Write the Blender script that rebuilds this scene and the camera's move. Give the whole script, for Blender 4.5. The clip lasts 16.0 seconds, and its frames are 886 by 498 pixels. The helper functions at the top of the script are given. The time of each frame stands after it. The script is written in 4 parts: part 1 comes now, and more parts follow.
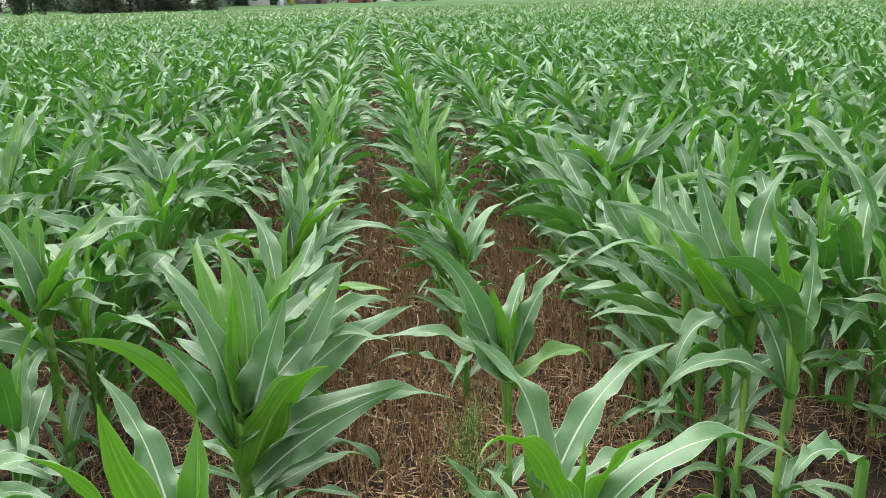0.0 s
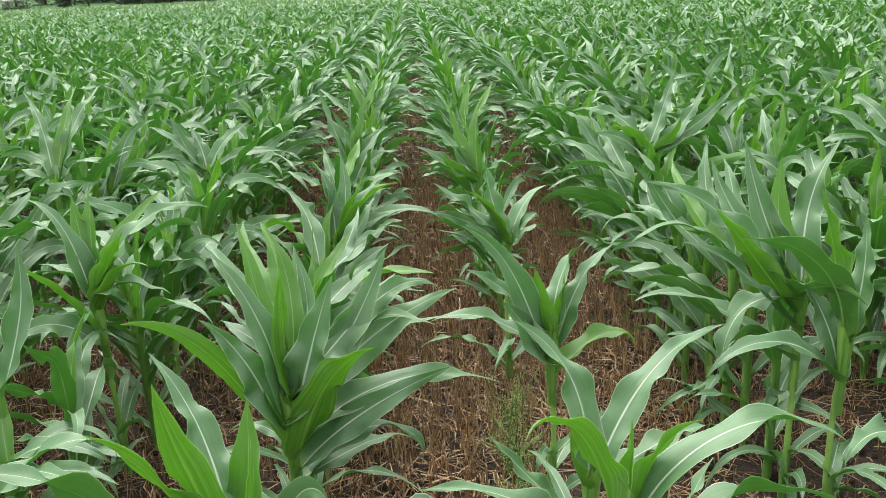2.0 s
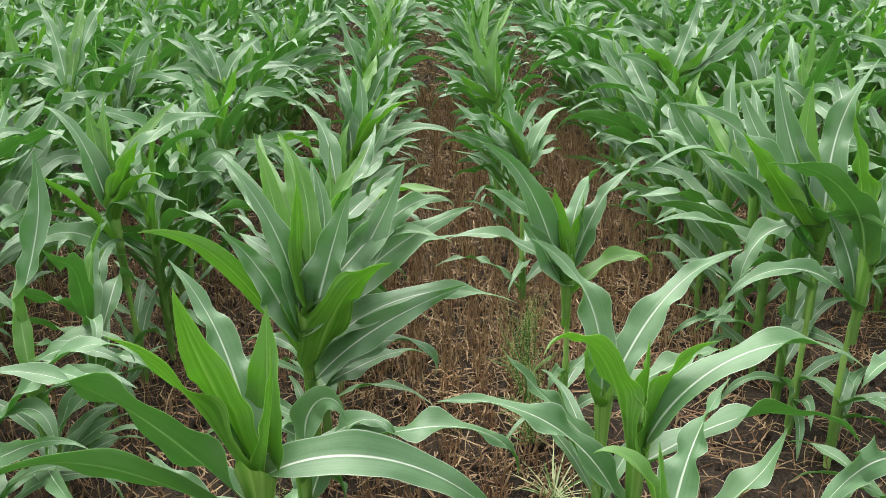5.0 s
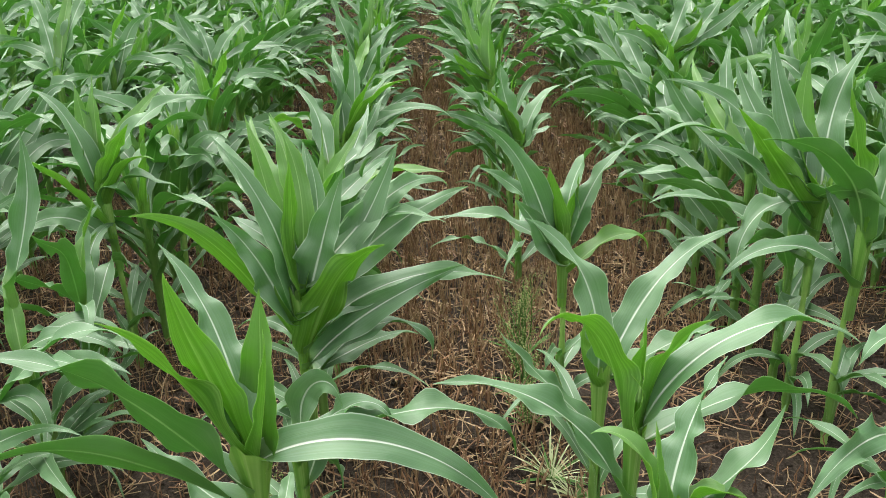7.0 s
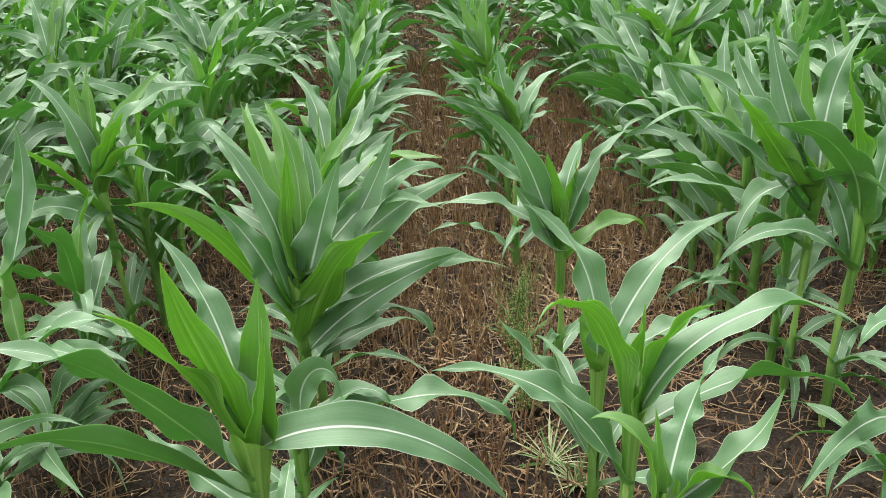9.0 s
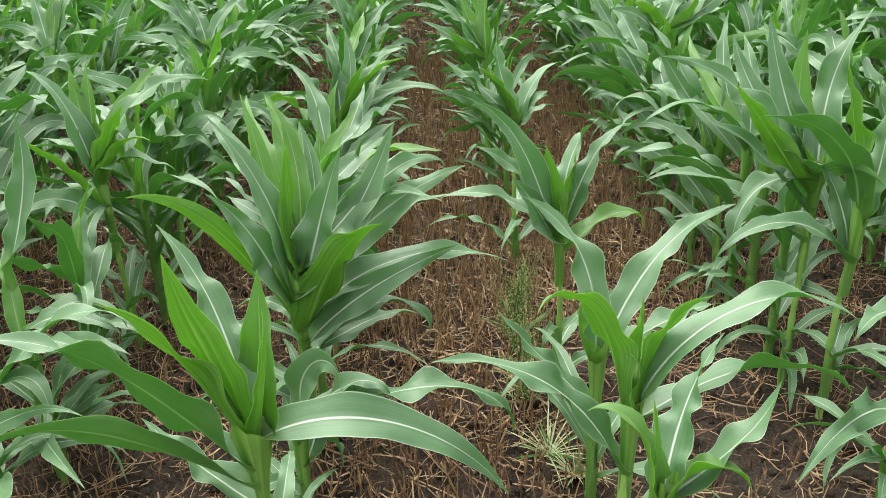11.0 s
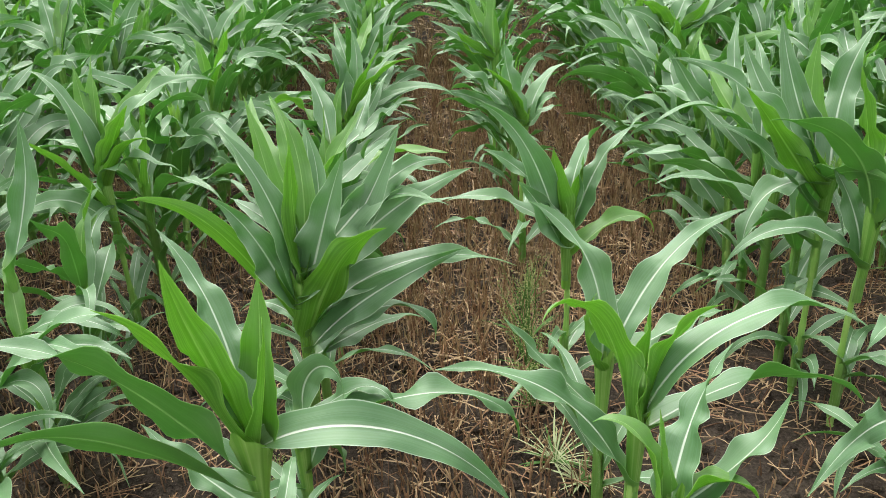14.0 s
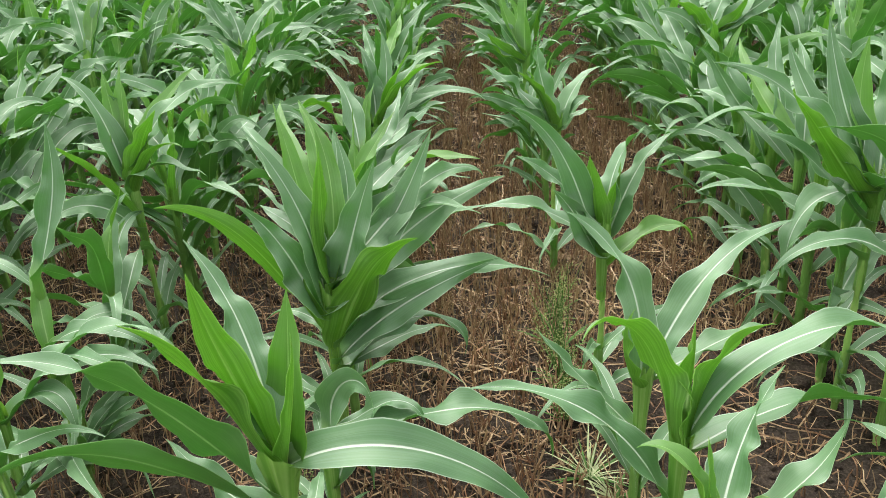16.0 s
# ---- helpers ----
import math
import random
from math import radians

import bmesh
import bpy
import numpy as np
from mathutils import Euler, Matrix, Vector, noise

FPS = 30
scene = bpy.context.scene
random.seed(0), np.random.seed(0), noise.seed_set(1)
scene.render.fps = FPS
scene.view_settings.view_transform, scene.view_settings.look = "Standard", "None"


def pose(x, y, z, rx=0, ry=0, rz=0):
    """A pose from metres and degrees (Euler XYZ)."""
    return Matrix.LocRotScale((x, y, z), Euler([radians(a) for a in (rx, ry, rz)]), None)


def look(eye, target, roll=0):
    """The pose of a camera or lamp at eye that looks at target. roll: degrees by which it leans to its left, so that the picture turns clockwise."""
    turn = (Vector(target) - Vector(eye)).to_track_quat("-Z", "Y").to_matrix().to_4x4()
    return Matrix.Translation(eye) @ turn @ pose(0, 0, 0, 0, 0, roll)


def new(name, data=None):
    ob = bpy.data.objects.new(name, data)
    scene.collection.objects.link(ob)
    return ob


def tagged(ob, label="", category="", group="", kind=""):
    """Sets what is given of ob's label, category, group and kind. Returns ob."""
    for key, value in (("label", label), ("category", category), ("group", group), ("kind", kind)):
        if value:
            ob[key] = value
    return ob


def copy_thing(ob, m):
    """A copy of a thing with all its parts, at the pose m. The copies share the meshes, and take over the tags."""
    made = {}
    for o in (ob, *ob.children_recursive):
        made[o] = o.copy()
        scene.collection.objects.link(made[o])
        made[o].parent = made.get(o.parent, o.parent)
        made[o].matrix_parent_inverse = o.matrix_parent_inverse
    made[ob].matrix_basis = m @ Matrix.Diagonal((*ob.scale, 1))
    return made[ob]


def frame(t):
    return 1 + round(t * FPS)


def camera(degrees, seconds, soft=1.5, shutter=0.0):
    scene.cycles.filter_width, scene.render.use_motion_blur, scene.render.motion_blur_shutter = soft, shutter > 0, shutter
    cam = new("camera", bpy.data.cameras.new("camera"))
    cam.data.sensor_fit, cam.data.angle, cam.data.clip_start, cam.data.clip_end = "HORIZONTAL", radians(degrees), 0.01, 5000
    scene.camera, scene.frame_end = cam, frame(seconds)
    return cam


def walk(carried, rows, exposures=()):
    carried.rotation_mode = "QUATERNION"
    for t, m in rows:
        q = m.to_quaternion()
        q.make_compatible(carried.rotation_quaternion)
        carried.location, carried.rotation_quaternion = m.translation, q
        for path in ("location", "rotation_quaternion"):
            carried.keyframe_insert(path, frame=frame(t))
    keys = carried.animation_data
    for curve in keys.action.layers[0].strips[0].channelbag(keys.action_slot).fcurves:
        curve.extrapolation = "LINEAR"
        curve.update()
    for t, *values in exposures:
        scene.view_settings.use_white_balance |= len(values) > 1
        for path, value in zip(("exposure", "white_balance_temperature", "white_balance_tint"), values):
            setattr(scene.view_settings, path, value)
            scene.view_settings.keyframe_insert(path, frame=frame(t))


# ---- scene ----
# ---------------------------------------------------------------- camera
cam = camera(56.99, 16.0, soft=0.4)
# seconds, eye, yaw to the left, pitch, roll
PATH = [
    (0, 0.005, -0.000, 1.697, -4.43, -17.01, -1.36),
    (0.5, 0.000, 0.006, 1.693, -3.97, -17.34, -1.53),
    (1, -0.003, 0.003, 1.689, -3.40, -17.67, -1.80),
    (1.5, -0.006, -0.003, 1.694, -2.52, -17.76, -2.36),
    (2, -0.008, -0.001, 1.691, -1.52, -17.97, -2.66),
    (2.5, -0.018, 0.003, 1.678, -0.46, -19.17, -2.10),
    (3, -0.020, 0.007, 1.674, -0.47, -20.49, -1.59),
    (3.5, -0.022, 0.008, 1.666, -0.51, -21.48, -1.57),
    (4, -0.025, 0.008, 1.665, -0.52, -22.26, -1.31),
    (6.5, -0.036, 0.015, 1.654, -0.74, -23.97, -1.66),
    (7, -0.026, 0.027, 1.654, -0.80, -24.49, -1.97),
    (7.5, -0.025, 0.024, 1.656, -0.80, -24.86, -2.62),
    (8, -0.029, 0.031, 1.655, -0.86, -25.17, -2.44),
    (8.5, -0.029, 0.030, 1.658, -0.92, -25.23, -2.36),
    (9, -0.027, 0.031, 1.655, -0.94, -25.51, -2.35),
    (11.5, -0.031, 0.020, 1.655, -1.02, -25.96, -2.24),
    (12, -0.036, 0.017, 1.659, -0.82, -25.95, -2.14),
    (12.5, -0.030, 0.019, 1.658, -0.55, -25.97, -2.27),
    (13, -0.020, 0.024, 1.658, -0.51, -25.98, -2.31),
    (13.5, -0.013, 0.041, 1.658, -0.42, -26.02, -2.35),
    (14, -0.016, 0.055, 1.656, -0.28, -26.04, -2.33),
    (14.5, -0.020, 0.073, 1.657, 0.25, -26.06, -2.42),
    (15, -0.022, 0.123, 1.650, 0.63, -26.07, -2.47),
    (15.5, -0.025, 0.126, 1.655, 1.08, -25.98, -2.55),
    (16, -0.033, 0.121, 1.652, 1.70, -25.91, -2.85),
]


def aimed(x, y, z, yaw, pitch, roll):
    a, b = radians(yaw), radians(pitch)
    ahead = Vector((-math.sin(a) * math.cos(b), math.cos(a) * math.cos(b), math.sin(b)))
    return look((x, y, z), Vector((x, y, z)) + ahead, roll)


walk(cam, [(row[0], aimed(*row[1:])) for row in PATH], exposures=[(0.0, 1.38), (7.0, 1.45), (16.0, 1.54)])

# ---------------------------------------------------------------- light
scene.view_settings.exposure = 1.38
sky_world = bpy.data.worlds.new("overcast_sky")
scene.world = sky_world
sky_world.use_nodes = True
wn = sky_world.node_tree.nodes
wl = sky_world.node_tree.links
sky = wn.new("ShaderNodeTexSky")
sky.sky_type = "NISHITA"
sky.sun_disc = False
sky.sun_elevation = radians(64)
sky.sun_rotation = radians(-30)
sky.air_density, sky.dust_density, sky.ozone_density = 1.0, 2.5, 0.8
# thin cloud: most of the sky's blue is washed out
grey = wn.new("ShaderNodeHueSaturation")
grey.inputs["Saturation"].default_value = 0.10
wl.new(sky.outputs[0], grey.inputs["Color"])
wl.new(grey.outputs[0], wn["Background"].inputs["Color"])
wn["Background"].inputs["Strength"].default_value = 0.15
sun_data = bpy.data.lights.new("sun", "SUN")
sun_data.energy, sun_data.angle, sun_data.color = 1.1, radians(70), (1.0, 0.96, 0.88)
sun = new("sun", sun_data)
sun.matrix_world = look((0, 0, 30), Vector((0, 0, 30)) + Vector((
    -math.sin(radians(-30)) * math.cos(radians(64)), -math.cos(radians(-30)) * math.cos(radians(64)), -math.sin(radians(64)))))

# ---------------------------------------------------------------- materials


class Nodes:
    """Short hand for building a node material."""

    def __init__(self, name):
        self.mat = bpy.data.materials.new(name)
        self.mat.use_nodes = True
        self.tree = self.mat.node_tree
        self.bsdf = self.tree.nodes["Principled BSDF"]
        self.out = self.tree.nodes["Material Output"]

    def node(self, kind, **inputs):
        n = self.tree.nodes.new(kind)
        for key, value in inputs.items():
            self.feed(n, key.replace("_", " "), value)
        return n

    def feed(self, n, key, value):
        if isinstance(key, str) and key.isdigit():
            key = int(key)
        if hasattr(value, "is_output"):
            self.tree.links.new(value, n.inputs[key])
        else:
            n.inputs[key].default_value = value

    def maths(self, op, a, b=0.0, clamp=False):
        n = self.tree.nodes.new("ShaderNodeMath")
        n.operation, n.use_clamp = op, clamp
        self.feed(n, 0, a)
        self.feed(n, 1, b)
        return n.outputs[0]

    def blend(self, factor, a, b, how="MIX"):
        n = self.tree.nodes.new("ShaderNodeMix")
        n.data_type, n.blend_type = "RGBA", how
        self.feed(n, 0, factor)
        self.feed(n, 6, (*a, 1) if isinstance(a, tuple) else a)
        self.feed(n, 7, (*b, 1) if isinstance(b, tuple) else b)
        return n.outputs[2]

    def ramp(self, value, lo, hi):
        n = self.tree.nodes.new("ShaderNodeMapRange")
        self.feed(n, 0, value)
        self.feed(n, 1, lo)
        self.feed(n, 2, hi)
        return n.outputs[0]

    def noise(self, scale, detail=3.0, vector=None, rough=0.55):
        n = self.node("ShaderNodeTexNoise", Scale=scale, Detail=detail, Roughness=rough)
        if vector is not None:
            self.feed(n, "Vector", vector)
        return n.outputs["Fac"]

    def place(self):
        return self.tree.nodes.new("ShaderNodeNewGeometry").outputs["Position"]

    def bump(self, height, strength, distance):
        n = self.node("ShaderNodeBump", Strength=strength, Distance=distance, Height=height)
        self.feed(self.bsdf, "Normal", n.outputs[0])
        return n.outputs[0]


def leaf_material(name, dark, light, rib, sheath, through_colour, rough=0.5, gloss=0.95, island=False, veins=0.03, thin=0.3):
    """Maize leaf: u across and v along the blade, with pale midrib and fine parallel veins."""
    m = Nodes(name)
    uv = m.tree.nodes.new("ShaderNodeUVMap").outputs[0]
    sep = m.tree.nodes.new("ShaderNodeSeparateXYZ")
    m.feed(sep, 0, uv)
    u, v = sep.outputs[0], sep.outputs[1]
    where = m.place()
    off = m.maths("ABSOLUTE", m.maths("SUBTRACT", u, 0.5))
    if island:
        chance = m.tree.nodes.new("ShaderNodeNewGeometry").outputs["Random Per Island"]
    else:
        chance = m.tree.nodes.new("ShaderNodeObjectInfo").outputs["Random"]
    patch = m.ramp(m.noise(9.0, 2.0, where), 0.35, 0.65)
    mixed = m.maths("ADD", m.maths("MULTIPLY", chance, 0.6), m.maths("MULTIPLY", patch, 0.4))
    colour = m.blend(mixed, dark, light)
    # blade base is paler and yellower
    foot = m.ramp(v, 0.19, 0.09)
    colour = m.blend(m.maths("MULTIPLY", foot, 0.75), colour, sheath)
    if veins:
        stretched = m.node("ShaderNodeCombineXYZ", X=m.maths("MULTIPLY", u, 46.0), Y=m.maths("MULTIPLY", v, 1.1), Z=m.maths("MULTIPLY", chance, 40.0))
        vein = m.noise(1.0, 1.0, stretched.outputs[0])
        vein = m.ramp(vein, 0.42, 0.62)
        colour = m.blend(m.maths("MULTIPLY", vein, veins), colour, rib)
        band = m.ramp(m.noise(0.45, 1.0, stretched.outputs[0]), 0.45, 0.62)
        colour = m.blend(m.maths("MULTIPLY", band, 2.4 * veins), colour, dark)
        tiny = m.noise(160.0, 2.0, where)
        colour = m.blend(m.maths("MULTIPLY", m.ramp(tiny, 0.62, 0.74), 0.10), colour, (0.30, 0.33, 0.10))
    # midrib: narrows toward the tip
    half = m.maths("ADD", m.maths("MULTIPLY", m.maths("SUBTRACT", 1.0, v), 0.020), 0.013)
    ribbed = m.maths("SUBTRACT", 1.0, m.ramp(off, m.maths("MULTIPLY", half, 0.6), m.maths("MULTIPLY", half, 1.5)))
    colour = m.blend(m.maths("MULTIPLY", ribbed, 0.85), colour, rib)
    rim = m.ramp(off, 0.474, 0.490)
    colour = m.blend(m.maths("MULTIPLY", rim, 0.55), colour, rib)
    m.feed(m.bsdf, "Base Color", colour)
    m.feed(m.bsdf, "Specular IOR Level", gloss)
    m.feed(m.bsdf, "Roughness", m.maths("ADD", rough - 0.06, m.maths("MULTIPLY", m.noise(30.0, 2.0, where), 0.12)))
    if veins:
        m.bump(m.maths("ADD", m.maths("MULTIPLY", vein, 0.12), m.maths("ADD", m.maths("MULTIPLY", ribbed, 2.0), m.maths("ADD", m.maths("MULTIPLY", m.noise(38.0, 2.0, where), 2.0), m.maths("MULTIPLY", m.noise(15.0, 1.0, where), 7.0)))), 0.45, 0.0014)
    glow = m.node("ShaderNodeBsdfTranslucent", Color=(*through_colour, 1))
    mix = m.node("ShaderNodeMixShader", **{"0": thin, "1": m.bsdf.outputs[0], "2": glow.outputs[0]})
    m.tree.links.new(mix.outputs[0], m.out.inputs["Surface"])
    return m.mat


# the upper skin of a grown blade is greyed for its bloom and for the sky's sheen, painted into the colour; its lower
# skin and the young blades are plain green
MATURE = dict(dark=(0.056, 0.162, 0.050), light=(0.146, 0.290, 0.120), rib=(0.72, 0.80, 0.66), sheath=(0.23, 0.42, 0.085), through_colour=(0.36, 0.70, 0.22))
UNDER = dict(dark=(0.050, 0.150, 0.026), light=(0.095, 0.225, 0.046), rib=(0.30, 0.48, 0.17), sheath=(0.23, 0.42, 0.085), through_colour=(0.34, 0.68, 0.20))
YOUNG = dict(dark=(0.055, 0.165, 0.020), light=(0.120, 0.295, 0.038), rib=(0.40, 0.58, 0.22), sheath=(0.20, 0.40, 0.07), through_colour=(0.44, 0.78, 0.17))
YOUNG_UNDER = dict(dark=(0.050, 0.160, 0.014), light=(0.118, 0.295, 0.024), rib=(0.34, 0.55, 0.14), sheath=(0.20, 0.40, 0.06), through_colour=(0.44, 0.78, 0.15))
grown_skins = [leaf_material("maize_leaf_upper", **MATURE, veins=0.06, thin=0.26), leaf_material("maize_leaf_lower", **UNDER, veins=0.12, gloss=0.4, thin=0.38)]
young_skins = [leaf_material("young_leaf_upper", **YOUNG, veins=0.14, thin=0.36), leaf_material("young_leaf_lower", **YOUNG_UNDER, veins=0.45, gloss=0.4, thin=0.44)]
sheath_green = leaf_material("maize_leaf_sheath", dark=(0.12, 0.31, 0.03), light=(0.20, 0.43, 0.055), rib=(0.42, 0.60, 0.20), sheath=(0.25, 0.47, 0.09), through_colour=(0.30, 0.58, 0.06), veins=0.5)
crowd_skins = [leaf_material("field_leaf_upper", **MATURE, island=True, veins=0.0, thin=0.26), leaf_material("field_leaf_lower", **UNDER, island=True, veins=0.0, gloss=0.4, thin=0.38),
               leaf_material("field_young_upper", **YOUNG, island=True, veins=0.0, thin=0.34), leaf_material("field_young_lower", **YOUNG_UNDER, island=True, veins=0.0, gloss=0.4, thin=0.38)]
# far off a blade is a single skin that lets through what two skins do
FAR_GROWN, FAR_YOUNG = dict(MATURE, through_colour=(0.16, 0.38, 0.06)), dict(YOUNG, through_colour=(0.17, 0.42, 0.04))
far_skins = [leaf_material("far_leaf", **FAR_GROWN, island=True, veins=0.0, thin=0.16), grown_skins[1], leaf_material("far_young_leaf", **FAR_YOUNG, island=True, veins=0.0, thin=0.18)]


def stalk_material():
    m = Nodes("maize_stalk")
    where = m.place()
    sep = m.tree.nodes.new("ShaderNodeSeparateXYZ")
    m.feed(sep, 0, where)
    long_grain = m.node("ShaderNodeMapping", Vector=where, Scale=(220.0, 220.0, 6.0)).outputs[0]
    grain = m.noise(1.0, 2.0, long_grain)
    colour = m.blend(m.ramp(m.noise(14.0, 2.0, where), 0.3, 0.7), (0.18, 0.37, 0.060), (0.30, 0.48, 0.12))
    colour = m.blend(m.maths("MULTIPLY", m.ramp(grain, 0.5, 0.7), 0.35), colour, (0.30, 0.44, 0.13))
    m.feed(m.bsdf, "Base Color", colour)
    m.feed(m.bsdf, "Roughness", 0.42)
    m.bump(grain, 0.2, 0.001)
    return m.mat


stalk_green = stalk_material()


def soil_material():
    m = Nodes("field_soil")
    where = m.place()
    clod = m.noise(7.0, 6.0, where, 0.65)
    grain = m.noise(90.0, 4.0, where, 0.7)
    colour = m.blend(m.ramp(clod, 0.35, 0.68), (0.012, 0.010, 0.008), (0.062, 0.048, 0.036))
    colour = m.blend(m.maths("MULTIPLY", m.ramp(grain, 0.45, 0.75), 0.5), colour, (0.18, 0.135, 0.096))
    m.feed(m.bsdf, "Base Color", colour)
    m.feed(m.bsdf, "Roughness", 0.92)
    m.feed(m.bsdf, "Specular IOR Level", 0.15)
    m.bump(m.maths("ADD", clod, m.maths("MULTIPLY", grain, 0.5)), 1.0, 0.03)
    return m.mat


soil = soil_material()


def plain_material(name, a, b, rough=0.8, scale=12.0, island=False, translucent=None):
    m = Nodes(name)
    where = m.place()
    factor = m.ramp(m.noise(scale, 4.0, where), 0.3, 0.7)
    if island:
        chance = m.tree.nodes.new("ShaderNodeNewGeometry").outputs["Random Per Island"]
        factor = m.maths("ADD", m.maths("MULTIPLY", factor, 0.35), m.maths("MULTIPLY", chance, 0.65))
    m.feed(m.bsdf, "Base Color", m.blend(factor, a, b))
    m.feed(m.bsdf, "Roughness", rough)
    m.feed(m.bsdf, "Specular IOR Level", 0.3 if rough < 0.85 else 0.05)
    if translucent:
        glow = m.node("ShaderNodeBsdfTranslucent", Color=(*translucent, 1))
        mix = m.node("ShaderNodeMixShader", **{"0": 0.25, "1": m.bsdf.outputs[0], "2": glow.outputs[0]})
        m.tree.links.new(mix.outputs[0], m.out.inputs["Surface"])
    return m.mat


straw_pale = plain_material("straw_pale", (0.185, 0.118, 0.062), (0.49, 0.355, 0.200), 0.6, 30.0, True)
straw_red = plain_material("straw_red_brown", (0.085, 0.045, 0.023), (0.35, 0.205, 0.108), 0.65, 30.0, True)
straw_pale_stem = plain_material("straw_pale_stem", (0.24, 0.145, 0.075), (0.46, 0.32, 0.18), 0.6, 30.0)
straw_red_stem = plain_material("straw_red_stem", (0.14, 0.072, 0.040), (0.34, 0.20, 0.11), 0.65, 30.0)
weed_green_one = plain_material("weed_leaf_single", (0.05, 0.13, 0.025), (0.12, 0.24, 0.06), 0.6, 40.0, False, (0.15, 0.35, 0.05))
weed_pale_one = plain_material("weed_stem_single", (0.30, 0.36, 0.17), (0.50, 0.54, 0.32), 0.7, 40.0)
weed_pale = plain_material("weed_flower", (0.22, 0.30, 0.08), (0.42, 0.47, 0.19), 0.7, 40.0, True)
# tree leaf colour is paler and greyer to carry the distance haze
tree_leaf = plain_material("tree_leaf", (0.085, 0.125, 0.085), (0.150, 0.195, 0.130), 0.6, 2.0, True, (0.14, 0.22, 0.12))
tree_bark = plain_material("tree_bark", (0.05, 0.040, 0.032), (0.12, 0.095, 0.075), 0.9, 6.0)
meadow = plain_material("meadow_grass", (0.05, 0.115, 0.042), (0.088, 0.165, 0.065), 0.9, 0.3)
wall_white = plain_material("white_render", (0.68, 0.68, 0.66), (0.78, 0.78, 0.76), 0.8, 1.0)
wall_red = plain_material("red_brick", (0.20, 0.085, 0.07), (0.27, 0.125, 0.10), 0.86, 2.0)
roof_grey = plain_material("roof_tiles", (0.13, 0.11, 0.11), (0.20, 0.17, 0.165), 0.8, 2.0)
pane_dark = plain_material("window_pane", (0.03, 0.035, 0.04), (0.05, 0.055, 0.06), 0.1, 1.0)
blue_paint = plain_material("blue_paint", (0.16, 0.34, 0.46), (0.22, 0.42, 0.55), 0.5, 2.0)
yellow_leaf = plain_material("yellow_shrub_leaf", (0.42, 0.40, 0.03), (0.60, 0.56, 0.07), 0.7, 4.0, True)

# ---------------------------------------------------------------- mesh helpers


def mesh_from(name, verts, faces, mats, uvs=None, mat_ids=None, smooth=True):
    """A mesh from arrays of places, faces, one u,v for each place and one material for each face."""
    me = bpy.data.meshes.new(name)
    verts, faces = np.asarray(verts, float), np.asarray(faces, int)
    n, k = faces.shape
    me.vertices.add(len(verts))
    me.vertices.foreach_set("co", verts.ravel())
    me.loops.add(n * k)
    me.loops.foreach_set("vertex_index", faces.ravel())
    me.polygons.add(n)
    me.polygons.foreach_set("loop_start", np.arange(n) * k)
    me.polygons.foreach_set("loop_total", np.full(n, k))
    for mat in mats:
        me.materials.append(mat)
    if mat_ids is not None:
        me.polygons.foreach_set("material_index", np.asarray(mat_ids, int))
    me.polygons.foreach_set("use_smooth", np.full(n, smooth))
    if uvs is not None:
        layer = me.uv_layers.new(name="UVMap")
        layer.data.foreach_set("uv", np.asarray(uvs, float)[faces.ravel()].ravel())
    me.update(calc_edges=True)
    me.validate()
    return me


def part(name, data, parent, label="", at=None):
    ob = new(name, data)
    ob.parent = parent
    if at is not None:
        ob.matrix_basis = at
    if label:
        ob["label"] = label
    return ob


def thing(name, label, category, group="", kind="", at=None, data=None):
    ob = tagged(new(name, data), label, category, group, kind)
    if at is not None:
        ob.matrix_basis = at
    return ob


def tube(points, radii, sides=8):
    """A tapered tube along points: places and faces."""
    points = [Vector(p) for p in points]
    verts, faces = [], []
    for i, p in enumerate(points):
        d = (points[min(i + 1, len(points) - 1)] - points[max(i - 1, 0)]).normalized()
        a = d.orthogonal().normalized() if abs(d.z) < 0.9 else Vector((1, 0, 0)).cross(d).normalized()
        b = d.cross(a)
        for k in range(sides):
            w = 2 * math.pi * k / sides
            verts.append(p + (a * math.cos(w) + b * math.sin(w)) * radii[i])
    for i in range(len(points) - 1):
        for k in range(sides):
            j = (k + 1) % sides
            faces.append((i * sides + k, i * sides + j, (i + 1) * sides + j, (i + 1) * sides + k))
    return np.array(verts), np.array(faces)


# ---------------------------------------------------------------- maize


